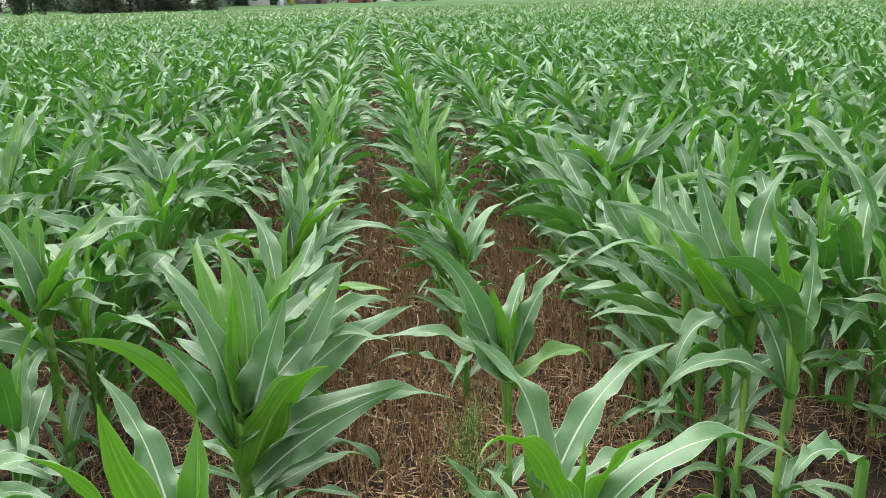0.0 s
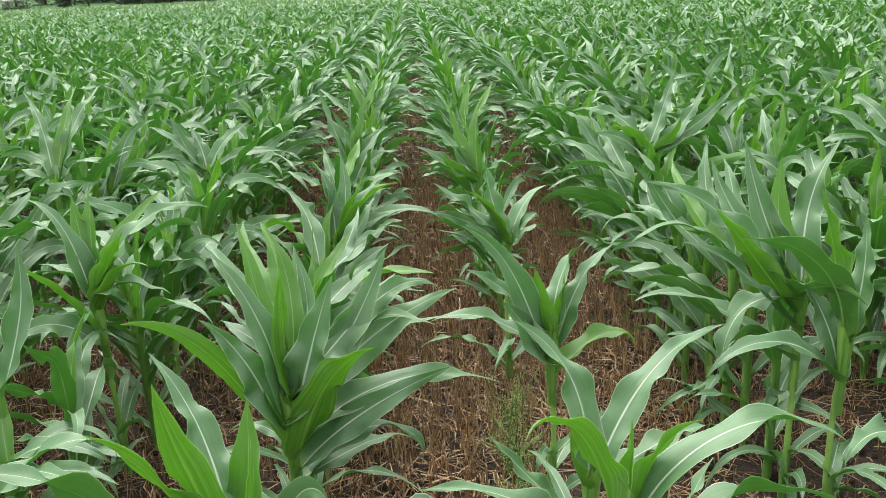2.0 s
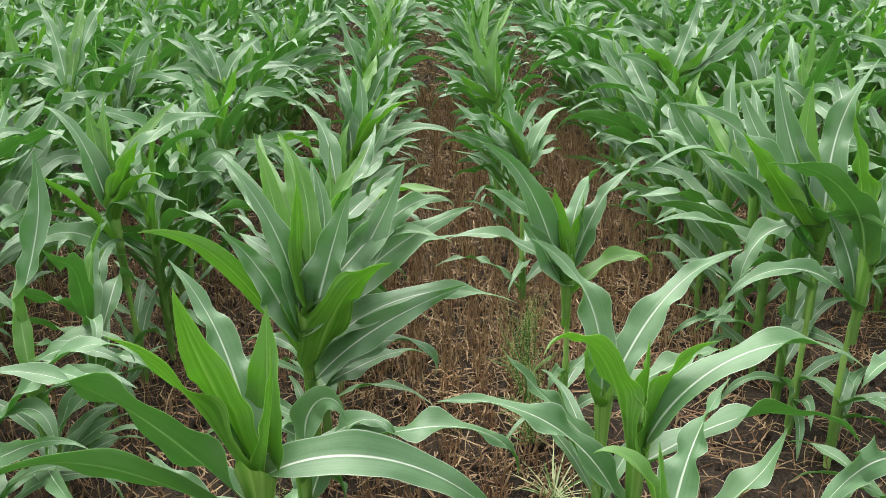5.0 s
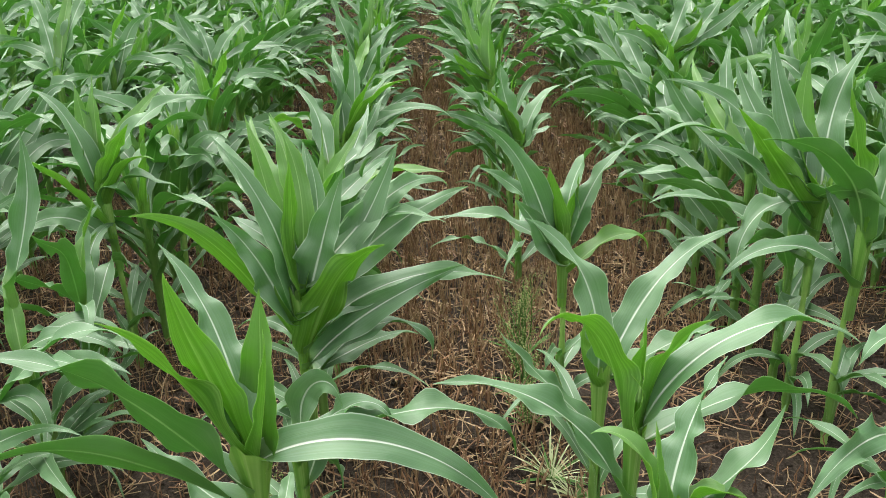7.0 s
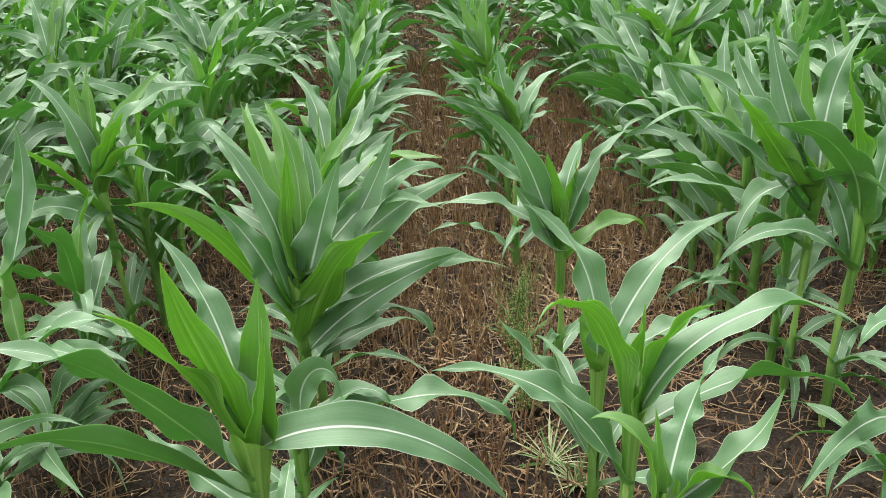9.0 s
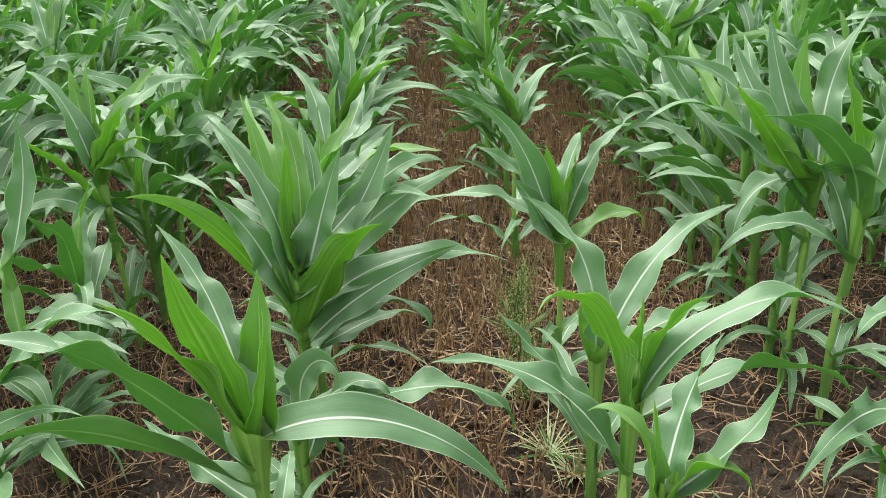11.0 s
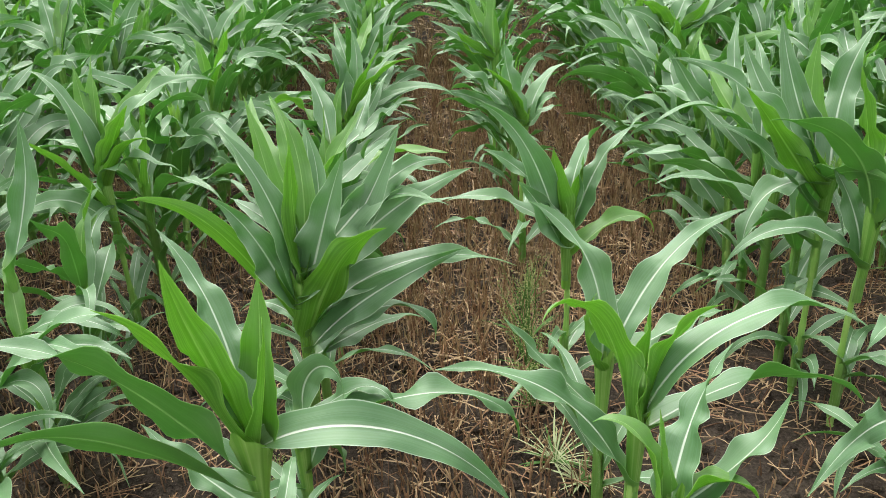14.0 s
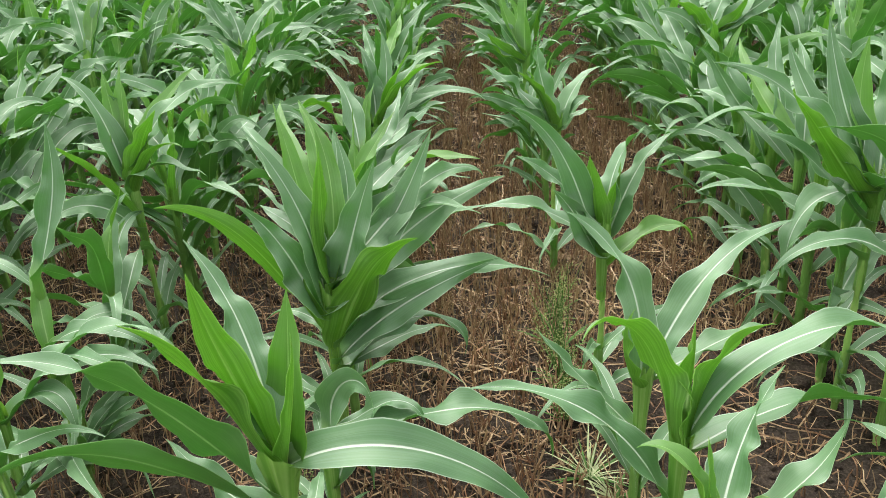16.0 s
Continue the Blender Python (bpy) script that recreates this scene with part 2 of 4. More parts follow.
def leaf_shape(el, length, width, droop, sweep=0.0, roll=0.0, wave=0.05, seed=0, segs=18, cols=6, power=1.4, sheath=0.0, round_foot=0.016, cup=0.055, sway=0.0, held=False, twist=0.0, skins=2):
    """One blade that leaves the stalk along +x: el, its rise at the foot; droop, by how many degrees it bends down to its tip;
    sweep, how far it swings sideways; roll, how far the tip turns about its length (held: from the middle on); twist, a further turn of the outer half;
    sheath, how far it wraps the stalk below. Also gives for each face whether it is of the upper or the lower skin."""
    rnd = np.random.RandomState(seed)
    s = np.linspace(0, 1, segs + 1)
    kink = (15 if held else 34 + 14 * sway) * np.sin(s * rnd.uniform(6, 11) + rnd.uniform(0, 6)) * s
    dip, drift = rnd.uniform(0, 6, 2)
    e = np.radians(el - droop * s**power + sway * 16 * np.sin(7.5 * s + dip) * s)
    a = np.radians(sweep * s**1.5 + sway * 14 * np.sin(6.5 * s + drift) * s)
    tan = np.stack([np.cos(e) * np.cos(a), np.cos(e) * np.sin(a), np.sin(e)], 1)
    step = np.r_[[[0, 0, 0]], (tan[1:] + tan[:-1]) / 2 * length / segs]
    mid = np.cumsum(step, 0) + [round_foot, 0, 0]
    side = np.stack([-np.sin(a), np.cos(a), 0 * a], 1)
    up = np.cross(tan, side)
    turn = np.radians(roll * (np.clip(s / 0.4, 0, 1) if held else s) + twist * np.clip((s - 0.45) / 0.3, 0, 1) + kink)[:, None]
    side, up = side * np.cos(turn) + up * np.sin(turn), up * np.cos(turn) - side * np.sin(turn)
    w = width * np.minimum(1, (0.85 if cup > 0.08 or held else 0.58) + 1.5 * s) * np.clip(1 - np.clip((s - 0.32) / 0.68, 0, 1) ** 1.35, 0.012, 1)
    wrap = np.radians(26 + 26 * np.exp(-s / 0.4) + 170 * np.exp(-s / cup) + (50 * np.exp(-s / 0.9) if cup > 0.08 else 0))
    v = 0.1 + 0.9 * s
    if sheath:
        d = np.array([1.0, 0.55, 0.22, 0.06]) * sheath
        n = len(d)
        mid = np.r_[np.stack([0 * d + round_foot, 0 * d, -d], 1), mid]
        side = np.r_[np.tile([[0.0, 1, 0]], (n, 1)), side]
        up = np.r_[np.tile([[-1.0, 0, 0]], (n, 1)), up]
        round_wrap = np.radians([330, 320, 300, 262])
        w = np.r_[round_foot * round_wrap, w]
        wrap = np.r_[round_wrap, wrap]
        v = np.r_[[0.0, 0.03, 0.06, 0.09], v]
        s = np.r_[np.zeros(n), s]
    ph = rnd.uniform(0, 6.28, 4)
    waves = rnd.uniform(2.2, 4.0)
    wave = wave * rnd.choice([0.5, 0.9, 1.2, 1.7])
    u = np.linspace(-1, 1, cols + 1)
    grow = np.clip(s * 3, 0, 1) * np.clip((1 - s) * 2.5, 0, 1)
    verts = np.empty((len(s), cols + 1, 3))
    arc = w / wrap
    for k, q in enumerate(u):
        p1 = ph[0] if q < 0 else ph[1]
        p2 = ph[2] if q < 0 else ph[3]
        ripple = wave * grow * abs(q) ** 1.6 * (np.sin(waves * 6.283 * s + p1) + 0.35 * np.sin(waves * 11.3 * s + p2)) * width
        scallop = 1 + (0.03 if cup > 0.08 else 0.06) * grow * np.sin(waves * 6.283 * s + p1 + 1.2) + 0.02 * grow * np.sin(waves * 13.1 * s + p2)
        groove = 0.05 * width * grow * min(1, abs(q) * 4)
        verts[:, k] = mid + side * (arc * scallop * np.sin(q * wrap / 2))[:, None] + up * (arc * (1 - np.cos(q * wrap / 2)) + ripple + groove)[:, None]
    uv = np.stack(np.broadcast_arrays((u[None] + 1) / 2, v[:, None]), -1)
    i, j = np.meshgrid(np.arange(len(s) - 1), np.arange(cols), indexing="ij")
    q = i * (cols + 1) + j
    faces = np.stack([q, q + 1, q + cols + 2, q + cols + 1], -1).reshape(-1, 4)
    if skins == 1:
        return verts.reshape(-1, 3), faces, uv.reshape(-1, 2), np.zeros(len(faces), int)
    # lower skin: thickest along the midrib, meeting the upper one at the margins
    out = np.cross(np.gradient(verts, axis=0), np.gradient(verts, axis=1))
    out /= np.linalg.norm(out, axis=2, keepdims=True) + 1e-9
    below = verts - out * (0.0006 + 0.0016 * (1 - np.abs(u)) ** 2 * np.clip(1.1 - s, 0, 1)[:, None])[..., None]
    n = verts.shape[0] * verts.shape[1]
    return (np.concatenate([verts.reshape(-1, 3), below.reshape(-1, 3)]), np.concatenate([faces, faces[:, [0, 3, 2, 1]] + n]),
            np.tile(uv.reshape(-1, 2), (2, 1)), np.repeat([0, 1], len(faces)))


def stalk_mesh(height, thick, seed):
    """Jointed stalk wrapped in leaf sheaths, with a swollen ring at each joint."""
    rnd = random.Random(seed)
    points, radii, z, n = [], [], 0.0, 0
    bend = rnd.uniform(-0.012, 0.012), rnd.uniform(-0.012, 0.012)
    while z < height:
        gap = min(0.035 + 0.022 * n, 0.115)
        taper = thick * (1 - 0.42 * z / height)
        for f, r in ((0.0, 1.22), (0.10, 1.06), (0.22, 0.95), (0.85, 1.02), (0.97, 1.18)):
            h = z + gap * f
            if h > height:
                break
            k = math.sin(3.14 * h / height)
            points.append((bend[0] * k, bend[1] * k, h))
            radii.append(taper * r)
        z += gap
        n += 1
    points.append((0, 0, height + 0.02))
    radii.append(thick * 0.35)
    v, f = tube(points, radii, 10)
    return mesh_from("stalk", v, f, [stalk_green])


def funnel_mesh(low, high, wide, seed):
    """Rolled leaf bases that stand round the growing tip as a striped funnel."""
    r = random.Random(seed)
    sides, rings = 16, 7
    ph = r.uniform(0, 6.283)
    verts, uvs = [], []
    for i in range(rings):
        f = i / (rings - 1)
        for k in range(sides):
            w = 2 * math.pi * k / sides
            rad = 0.0145 + (wide - 0.0145) * f**1.4 + 0.0022 * f * math.sin(3 * w + ph)
            z = low + (high - low) * f + 0.028 * f * math.sin(2 * w + ph) + 0.010 * f * math.sin(5 * w)
            verts.append((rad * math.cos(w), rad * math.sin(w), z))
            uvs.append((0.05 + 0.4 * abs(2 * k / sides - 1), 0.2 + 0.3 * f))
    faces = [(i * sides + k, i * sides + (k + 1) % sides, (i + 1) * sides + (k + 1) % sides, (i + 1) * sides + k) for i in range(rings - 1) for k in range(sides)]
    return mesh_from("leaf_sheath", verts, faces, [sheath_green], uvs)


def maize_plant(label, at, height, leaves, seed, group="maize rows", thick=0.0112):
    """leaves: foot height, azimuth from +x, rise, length, width, droop, sweep, roll. Leaves with little droop are young."""
    root = thing("maize_plant", label, "maize plant", group, at=at)
    part("stalk", stalk_mesh(height, thick, seed), root)
    part("leaf_sheath", funnel_mesh(height - 0.16, height - 0.01, 0.024, seed), root, "striped pale green leaf sheath")
    for n, (h, az, el, length, width, droop, sweep, roll) in enumerate(leaves):
        young = el - 0.4 * droop > 63
        v, f, uv, skin = leaf_shape(el, length, width, droop, sweep, roll, 0.10 if young else 0.15, seed * 31 + n, 17, 4, 1.8, min(0.10, h * 0.6), 0.0155 - 0.002 * h, 0.13 if young else 0.06, 1.0)
        me = mesh_from("leaf", v, f, young_skins if young else grown_skins, uv, skin)
        part("leaf", me, root, "young upright yellow-green leaf" if young else "", pose(0, 0, h, 0, 0, az))
    return root


def random_leaves(rnd, height, fan):
    """The leaves of one ordinary plant: two ranks that face each other, drooping below and upright in the whorl."""
    out, n = [], rnd.choice((9, 10, 10, 11))
    for k in range(n):
        f = k / (n - 1)
        az = fan + (180 if k % 2 else 0) + rnd.gauss(0, 22) + 25 * f
        h = height * (0.10 + 0.56 * f**0.9)
        if f < 0.3:
            row = (h, az, rnd.uniform(38, 60), rnd.uniform(0.34, 0.48), rnd.uniform(0.042, 0.06), rnd.uniform(60, 120))
        elif f < 0.7:
            row = (h, az, rnd.uniform(44, 66), rnd.uniform(0.46, 0.66), rnd.uniform(0.070, 0.098), rnd.uniform(60, 125))
        elif f < 0.9:
            row = (h, az, rnd.uniform(52, 74), rnd.uniform(0.42, 0.60), rnd.uniform(0.074, 0.100), rnd.uniform(40, 115))
        else:
            row = (h, az, rnd.uniform(72, 84), rnd.uniform(0.24, 0.36), rnd.uniform(0.05, 0.07), rnd.uniform(5, 45))
        out.append((*row, rnd.gauss(0, 28), rnd.gauss(0, 60)))
    return out


ROWS = 0.755           # spacing of the rows
FIRST = 0.37           # x of the row that stands at the right of the open lane
SPACING = 0.175        # plants along a row

# ---------------------------------------------------------------- ground


def ground_height(x, y):
    return 0.012 * noise.noise((x * 2.1, y * 2.1, 0)) + 0.006 * noise.noise((x * 7.3, y * 7.3, 3))


def ground_sheet():
    xs = np.r_[-3000, -600, -160, -40, -14, np.linspace(-6, 6, 121), 14, 40, 160, 600, 3000]
    ys = np.r_[-3000, -300, -40, -8, -2, np.linspace(0, 14, 141), 20, 40, 80, 160, 600, 3000]
    verts = [(x, y, ground_height(x, y) if -6 < x < 6 and 0 < y < 14 else 0.0) for y in ys for x in xs]
    nx = len(xs)
    faces = [(j * nx + i, j * nx + i + 1, (j + 1) * nx + i + 1, (j + 1) * nx + i) for j in range(len(ys) - 1) for i in range(nx - 1)]
    return thing("ground", "brown crumbly field soil strewn with straw", "ground", kind="structure",
                 data=mesh_from("ground", verts, faces, [soil]))


ground = ground_sheet()

# ---------------------------------------------------------------- maize that stands near the lane
HEROES = []


def hero(x, y, height, rows, wide=0.024):
    """A plant with leaves given one by one: those of maize_plant, whether the leaf is young, how late it bends and by how much its outer half twists. A few short ones fill its foot."""
    k = len(HEROES)
    r = random.Random(900 + k)
    root = thing("maize_plant", LANE_LABEL if abs(x) < 0.6 else FIELD_LABEL, "maize plant", "maize rows", at=pose(x, y, ground_height(x, y) - 0.005))
    ranked = sorted(row[0] for row in rows)
    high = ranked[max(0, len(ranked) - 3)]
    part("stalk", stalk_mesh(min(height, high + 0.02), 0.0108, k), root)
    part("leaf_sheath", funnel_mesh(high - 0.16, high + 0.03, wide, k), root, "striped pale green leaf sheath")
    low = [(r.uniform(0.07, 0.26), r.uniform(0, 360), r.uniform(35, 60), r.uniform(0.26, 0.44), r.uniform(0.034, 0.052), r.uniform(70, 130), r.gauss(0, 20), r.gauss(0, 40), 0) for _ in range(5)]
    for n, (h, az, el, length, width, droop, sweep, roll, young, *late) in enumerate(low + rows):
        v, f, uv, skin = leaf_shape(el, length, width, droop, sweep, roll, (0.11 if young else 0.15) * min(1.0, length / 0.5), k * 37 + n, 30, 6, late[0] if late else 1.4, min(0.11, h * 0.6), 0.0150 - 0.003 * h, 0.13 if young else 0.06, held=bool(late), twist=late[1] if len(late) > 1 else 0.0)
        me = mesh_from("leaf", v, f, young_skins if young else grown_skins, uv, skin)
        part("leaf", me, root, "young bright green leaf" if young else "", pose(0, 0, h, 0, 0, az))
    HEROES.append(root)


LANE_LABEL = "green maize plant with pale midribs beside the straw lane"
FIELD_LABEL = "tall green maize plant with long arching leaves in a field row"
hero(-0.405, 1.360, 0.68, [
    (0.42, 164, 33, 0.32, 0.085, 5, -17, 10, 0, 3.0),
    (0.48, 189, 39, 0.58, 0.090, 77, 6, 75, 0, 3.1),
    (0.52, 185, 54, 0.64, 0.095, 67, 4, 85, 0, 3.0, -75),
    (0.55, 70, 73, 0.40, 0.118, -8, 0, 0, 1, 1.0),
    (0.59, 192, 68, 0.44, 0.090, 33, 6, 40, 1, 3.0),
    (0.60, 359, 37, 0.59, 0.095, 97, -5, 40, 0, 0.8),
    (0.61, 338, 77, 0.31, 0.070, -15, 20, 15, 1, 3.0),
    (0.66, 114, 61, 0.44, 0.085, 21, 38, 0, 0, 0.7),
    (0.66, 193, 74, 0.40, 0.090, -11, 38, 70, 1, 3.0),
], wide=0.046)
hero(-0.385, 1.700, 0.42, [
    (0.24, 42, 64, 0.39, 0.090, 140, -90, 25, 0, 3.2),
    (0.32, 359, 35, 0.17, 0.085, 159, -90, -70, 0, 1.2),
    (0.38, 6, 15, 0.65, 0.090, 108, 1, 0, 0, 2.7),
    (0.40, 8, 89, 0.32, 0.090, 170, -90, 80, 0, 2.0),
])
hero(-0.405, 2.030, 0.65, [
    (0.34, 13, 51, 0.51, 0.085, 163, -18, 5, 0, 2.2),
    (0.37, 22, 18, 0.36, 0.090, 53, 6, 5, 0, 3.0),
    (0.40, 6, 53, 0.54, 0.095, 39, 6, 60, 0, 0.7),
    (0.45, 326, 65, 0.48, 0.125, 46, 16, -60, 1, 3.0),
    (0.45, 19, 58, 0.69, 0.090, 87, -11, 20, 0, 0.8),
    (0.48, 184, 63, 0.60, 0.090, 70, 1, 90, 1, 3.1),
    (0.53, 186, 71, 0.41, 0.100, 35, 2, -70, 0, 3.0),
    (0.55, 9, 73, 0.45, 0.125, 6, -2, 70, 0, 3.0),
    (0.56, 156, 97, 0.56, 0.090, 46, 23, -30, 0, 0.8),
    (0.56, 23, 44, 0.60, 0.120, 35, -4, 55, 0, 1.5),
    (0.56, 18, 48, 0.55, 0.115, -16, 15, 50, 0, 1.1),
    (0.58, 119, 72, 0.55, 0.090, 8, 8, -5, 1, 0.7),
    (0.60, 53, 55, 0.46, 0.085, -7, 85, -25, 0, 0.7),
    (0.60, 67, 68, 0.54, 0.085, 16, 90, -5, 1, 3.0),
    (0.60, 78, 88, 0.40, 0.085, 2, -47, -90, 1, 0.7),
    (0.63, 18, 45, 0.60, 0.090, 100, 29, 50, 0, 3.2),
])
hero(0.360, 1.120, 0.73, [
    (0.60, 11, 71, 0.20, 0.090, 142, -33, -30, 1, 1.3),
    (0.61, 21, 21, 0.31, 0.090, -62, 6, -25, 0, 3.0),
    (0.62, 62, 53, 0.31, 0.080, 10, -33, -30, 0, 0.7),
    (0.60, 135, 80, 0.25, 0.080, 120, 35, 10, 1, 3.0),
    (0.62, 120, 84, 0.19, 0.034, 4, 0, 20, 1, 1.6),
])
hero(0.370, 1.380, 0.70, [
    (0.45, 176, 68, 0.53, 0.090, 76, 4, -15, 0, 1.4),
    (0.57, 144, 80, 0.45, 0.090, 118, 90, 50, 1, 3.2),
    (0.58, 16, 24, 0.61, 0.085, 75, -3, -35, 0, 1.4),
    (0.58, 38, -5, 0.20, 0.045, 49, 7, -40, 0, 3.0),
    (0.59, 26, 81, 0.32, 0.090, 65, -27, -55, 1, 2.1),
    (0.62, 11, 69, 0.60, 0.085, 115, -3, 5, 0, 1.1),
    (0.68, 60, 59, 0.17, 0.090, -6, 29, -100, 1, 3.0),
])
hero(0.378, 1.730, 0.53, [
    (0.36, 168, 46, 0.36, 0.070, -8, -1, -5, 0, 3.0),
    (0.48, 201, 66, 0.25, 0.075, -58, -49, 0, 1, 2.0),
    (0.50, 28, 10, 0.43, 0.085, 30, 0, -10, 0, 3.0),
    (0.51, 103, 90, 0.47, 0.090, 60, 86, -20, 0, 1.1),
    (0.51, 39, 56, 0.55, 0.090, 53, -24, 10, 0, 1.5),
])
hero(0.372, 2.280, 0.70, [
    (0.53, 10, 43, 0.34, 0.085, 133, 2, 5, 1, 2.6),
    (0.56, 210, 61, 0.31, 0.095, 18, -0, -90, 0, 3.0),
    (0.58, 193, 72, 0.55, 0.095, 48, -0, -85, 0, 3.0),
    (0.61, 40, 61, 0.38, 0.090, 44, -20, 5, 0, 3.0),
    (0.61, 180, 38, 0.39, 0.090, 62, 2, -10, 0, 2.2),
    (0.63, 180, 81, 0.25, 0.090, -4, -1, 50, 1, 3.0),
    (0.63, 180, 61, 0.36, 0.090, 40, 0, -35, 0, 1.8),
    (0.64, 15, 71, 0.21, 0.090, -16, 61, -75, 1, 0.9),
    (0.68, 67, 73, 0.30, 0.090, 38, -59, -25, 0, 1.2),
])
hero(1.130, 2.260, 0.81, [
    (0.55, 166, 38, 0.57, 0.090, 63, 29, -10, 0, 3.2),
    (0.65, 177, 50, 0.48, 0.090, 40, 9, -25, 0, 3.0),
    (0.70, 190, 52, 0.49, 0.084, 8, 15, 55, 1, 3.0),
    (0.74, 175, 35, 0.42, 0.090, 138, 77, -5, 0, 0.8),
    (0.75, 173, 51, 0.62, 0.090, 49, 4, -50, 0, 3.0),
    (0.77, 142, 59, 0.49, 0.095, -11, -38, -50, 0, 0.9),
    (0.78, 131, 54, 0.41, 0.090, -32, -90, 0, 1, 0.7),
    (0.78, 76, 73, 0.50, 0.100, 18, -79, 0, 0, 0.7),
    (0.79, 143, 35, 0.48, 0.095, -21, -43, -45, 0, 0.8),
])
hero(1.180, 2.080, 0.75, [
    (0.56, 187, 55, 0.49, 0.090, 114, -1, -20, 0, 1.4),
    (0.57, 116, 82, 0.31, 0.090, 28, 56, -40, 0, 0.7),
    (0.71, 191, 89, 0.52, 0.092, 89, -1, 50, 0, 0.9),
    (0.73, 137, 80, 0.40, 0.090, 6, 18, 55, 1, 1.2),
    (0.69, 36, 66, 0.36, 0.080, -14, 56, -30, 0, 2.5),
])
hero(-1.150, 2.700, 0.77, [
    (0.53, 215, 59, 0.38, 0.090, 119, 14, -60, 0, 1.7),
    (0.59, 191, 60, 0.36, 0.080, 20, 10, 40, 1, 1.5),
    (0.67, 340, 62, 0.30, 0.090, 92, 11, -5, 1, 3.0),
    (0.67, 332, 96, 0.34, 0.085, 140, 48, 5, 0, 0.7),
    (0.70, 346, 81, 0.29, 0.090, 28, 12, -40, 1, 0.7),
    (0.70, 158, 78, 0.44, 0.090, 70, 6, -15, 0, 3.1),
    (0.71, 123, 68, 0.38, 0.085, 0, -7, 5, 1, 0.7),
    (0.73, 103, 67, 0.39, 0.090, 0, -13, -35, 1, 3.0),
    (0.74, 46, 64, 0.42, 0.085, 29, -27, 25, 1, 1.0),
    (0.75, 20, 60, 0.52, 0.085, 86, -14, 30, 0, 2.0),
])
hero(-1.190, 2.050, 0.70, [
    (0.19, 36, 73, 0.42, 0.060, 165, -74, 10, 0, 2.1),
    (0.39, 19, 82, 0.40, 0.080, 165, -26, 5, 0, 1.3),
    (0.68, 27, 67, 0.42, 0.090, -18, 83, 30, 0, 2.5),
])
hero(-0.388, 3.455, 0.66, [
    (0.55, 0, 43, 0.25, 0.090, 14, -1, 45, 0, 3.0),
    (0.56, 8, 52, 0.56, 0.090, 100, -4, 20, 0, 1.7),
    (0.59, 157, 60, 0.37, 0.090, 39, 2, -10, 0, 3.0),
    (0.60, 4, 49, 0.34, 0.090, 43, -1, 25, 0, 1.1),
    (0.61, 15, 70, 0.35, 0.085, 20, -7, -35, 1, 2.7),
    (0.61, 25, 60, 0.45, 0.085, 65, -12, 15, 0, 3.0),
    (0.61, 49, 65, 0.42, 0.090, -7, 84, -20, 0, 1.8),
    (0.62, 93, 76, 0.39, 0.085, 29, 75, 15, 0, 3.0),
    (0.64, 1, 55, 0.39, 0.090, 57, -2, -30, 1, 3.0),
    (0.64, 91, 74, 0.45, 0.085, 70, 90, 35, 0, 2.4),
])
hero(-0.403, 5.010, 0.67, [
    (0.52, 181, 20, 0.32, 0.090, -60, -3, -65, 0, 0.7),
    (0.56, 0, 59, 0.34, 0.090, 67, -0, 35, 0, 1.5),
    (0.60, 180, 76, 0.21, 0.090, -12, -1, 60, 1, 0.7),
    (0.61, 154, 67, 0.55, 0.090, -4, -6, -20, 0, 3.0),
    (0.63, 37, 75, 0.35, 0.090, 50, -28, 35, 0, 0.7),
    (0.63, 118, 72, 0.34, 0.090, 36, 51, 0, 0, 2.0),
    (0.63, 34, 78, 0.41, 0.090, 2, -3, 15, 1, 0.7),
    (0.65, 44, 77, 0.56, 0.090, 18, -29, 10, 1, 1.4),
])
hero(0.346, 3.245, 0.68, [
    (0.61, 180, 61, 0.22, 0.090, 61, 1, -60, 0, 2.0),
    (0.64, 0, 63, 0.19, 0.090, 52, -1, 20, 0, 3.0),
    (0.65, 42, 65, 0.34, 0.090, 68, -33, -5, 0, 2.2),
    (0.66, 133, 71, 0.40, 0.090, -36, 57, -25, 0, 3.0),
    (0.66, 193, 74, 0.29, 0.085, 51, -11, 15, 1, 2.0),
    (0.66, 180, 71, 0.27, 0.090, 29, 1, 20, 1, 1.5),
    (0.66, 169, 55, 0.39, 0.090, 22, 2, -15, 0, 0.7),
])
hero(0.318, 4.334, 0.72, [
    (0.66, 180, 39, 0.39, 0.090, 17, 1, -35, 0, 3.0),
    (0.66, 189, 28, 0.26, 0.090, -24, 17, 60, 1, 0.7),
    (0.69, 168, 56, 0.41, 0.090, 17, 1, -25, 0, 1.9),
    (0.70, 103, 80, 0.49, 0.090, 35, -90, -40, 1, 3.0),
    (0.70, 155, 61, 0.41, 0.090, -20, -39, -10, 1, 2.5),
])
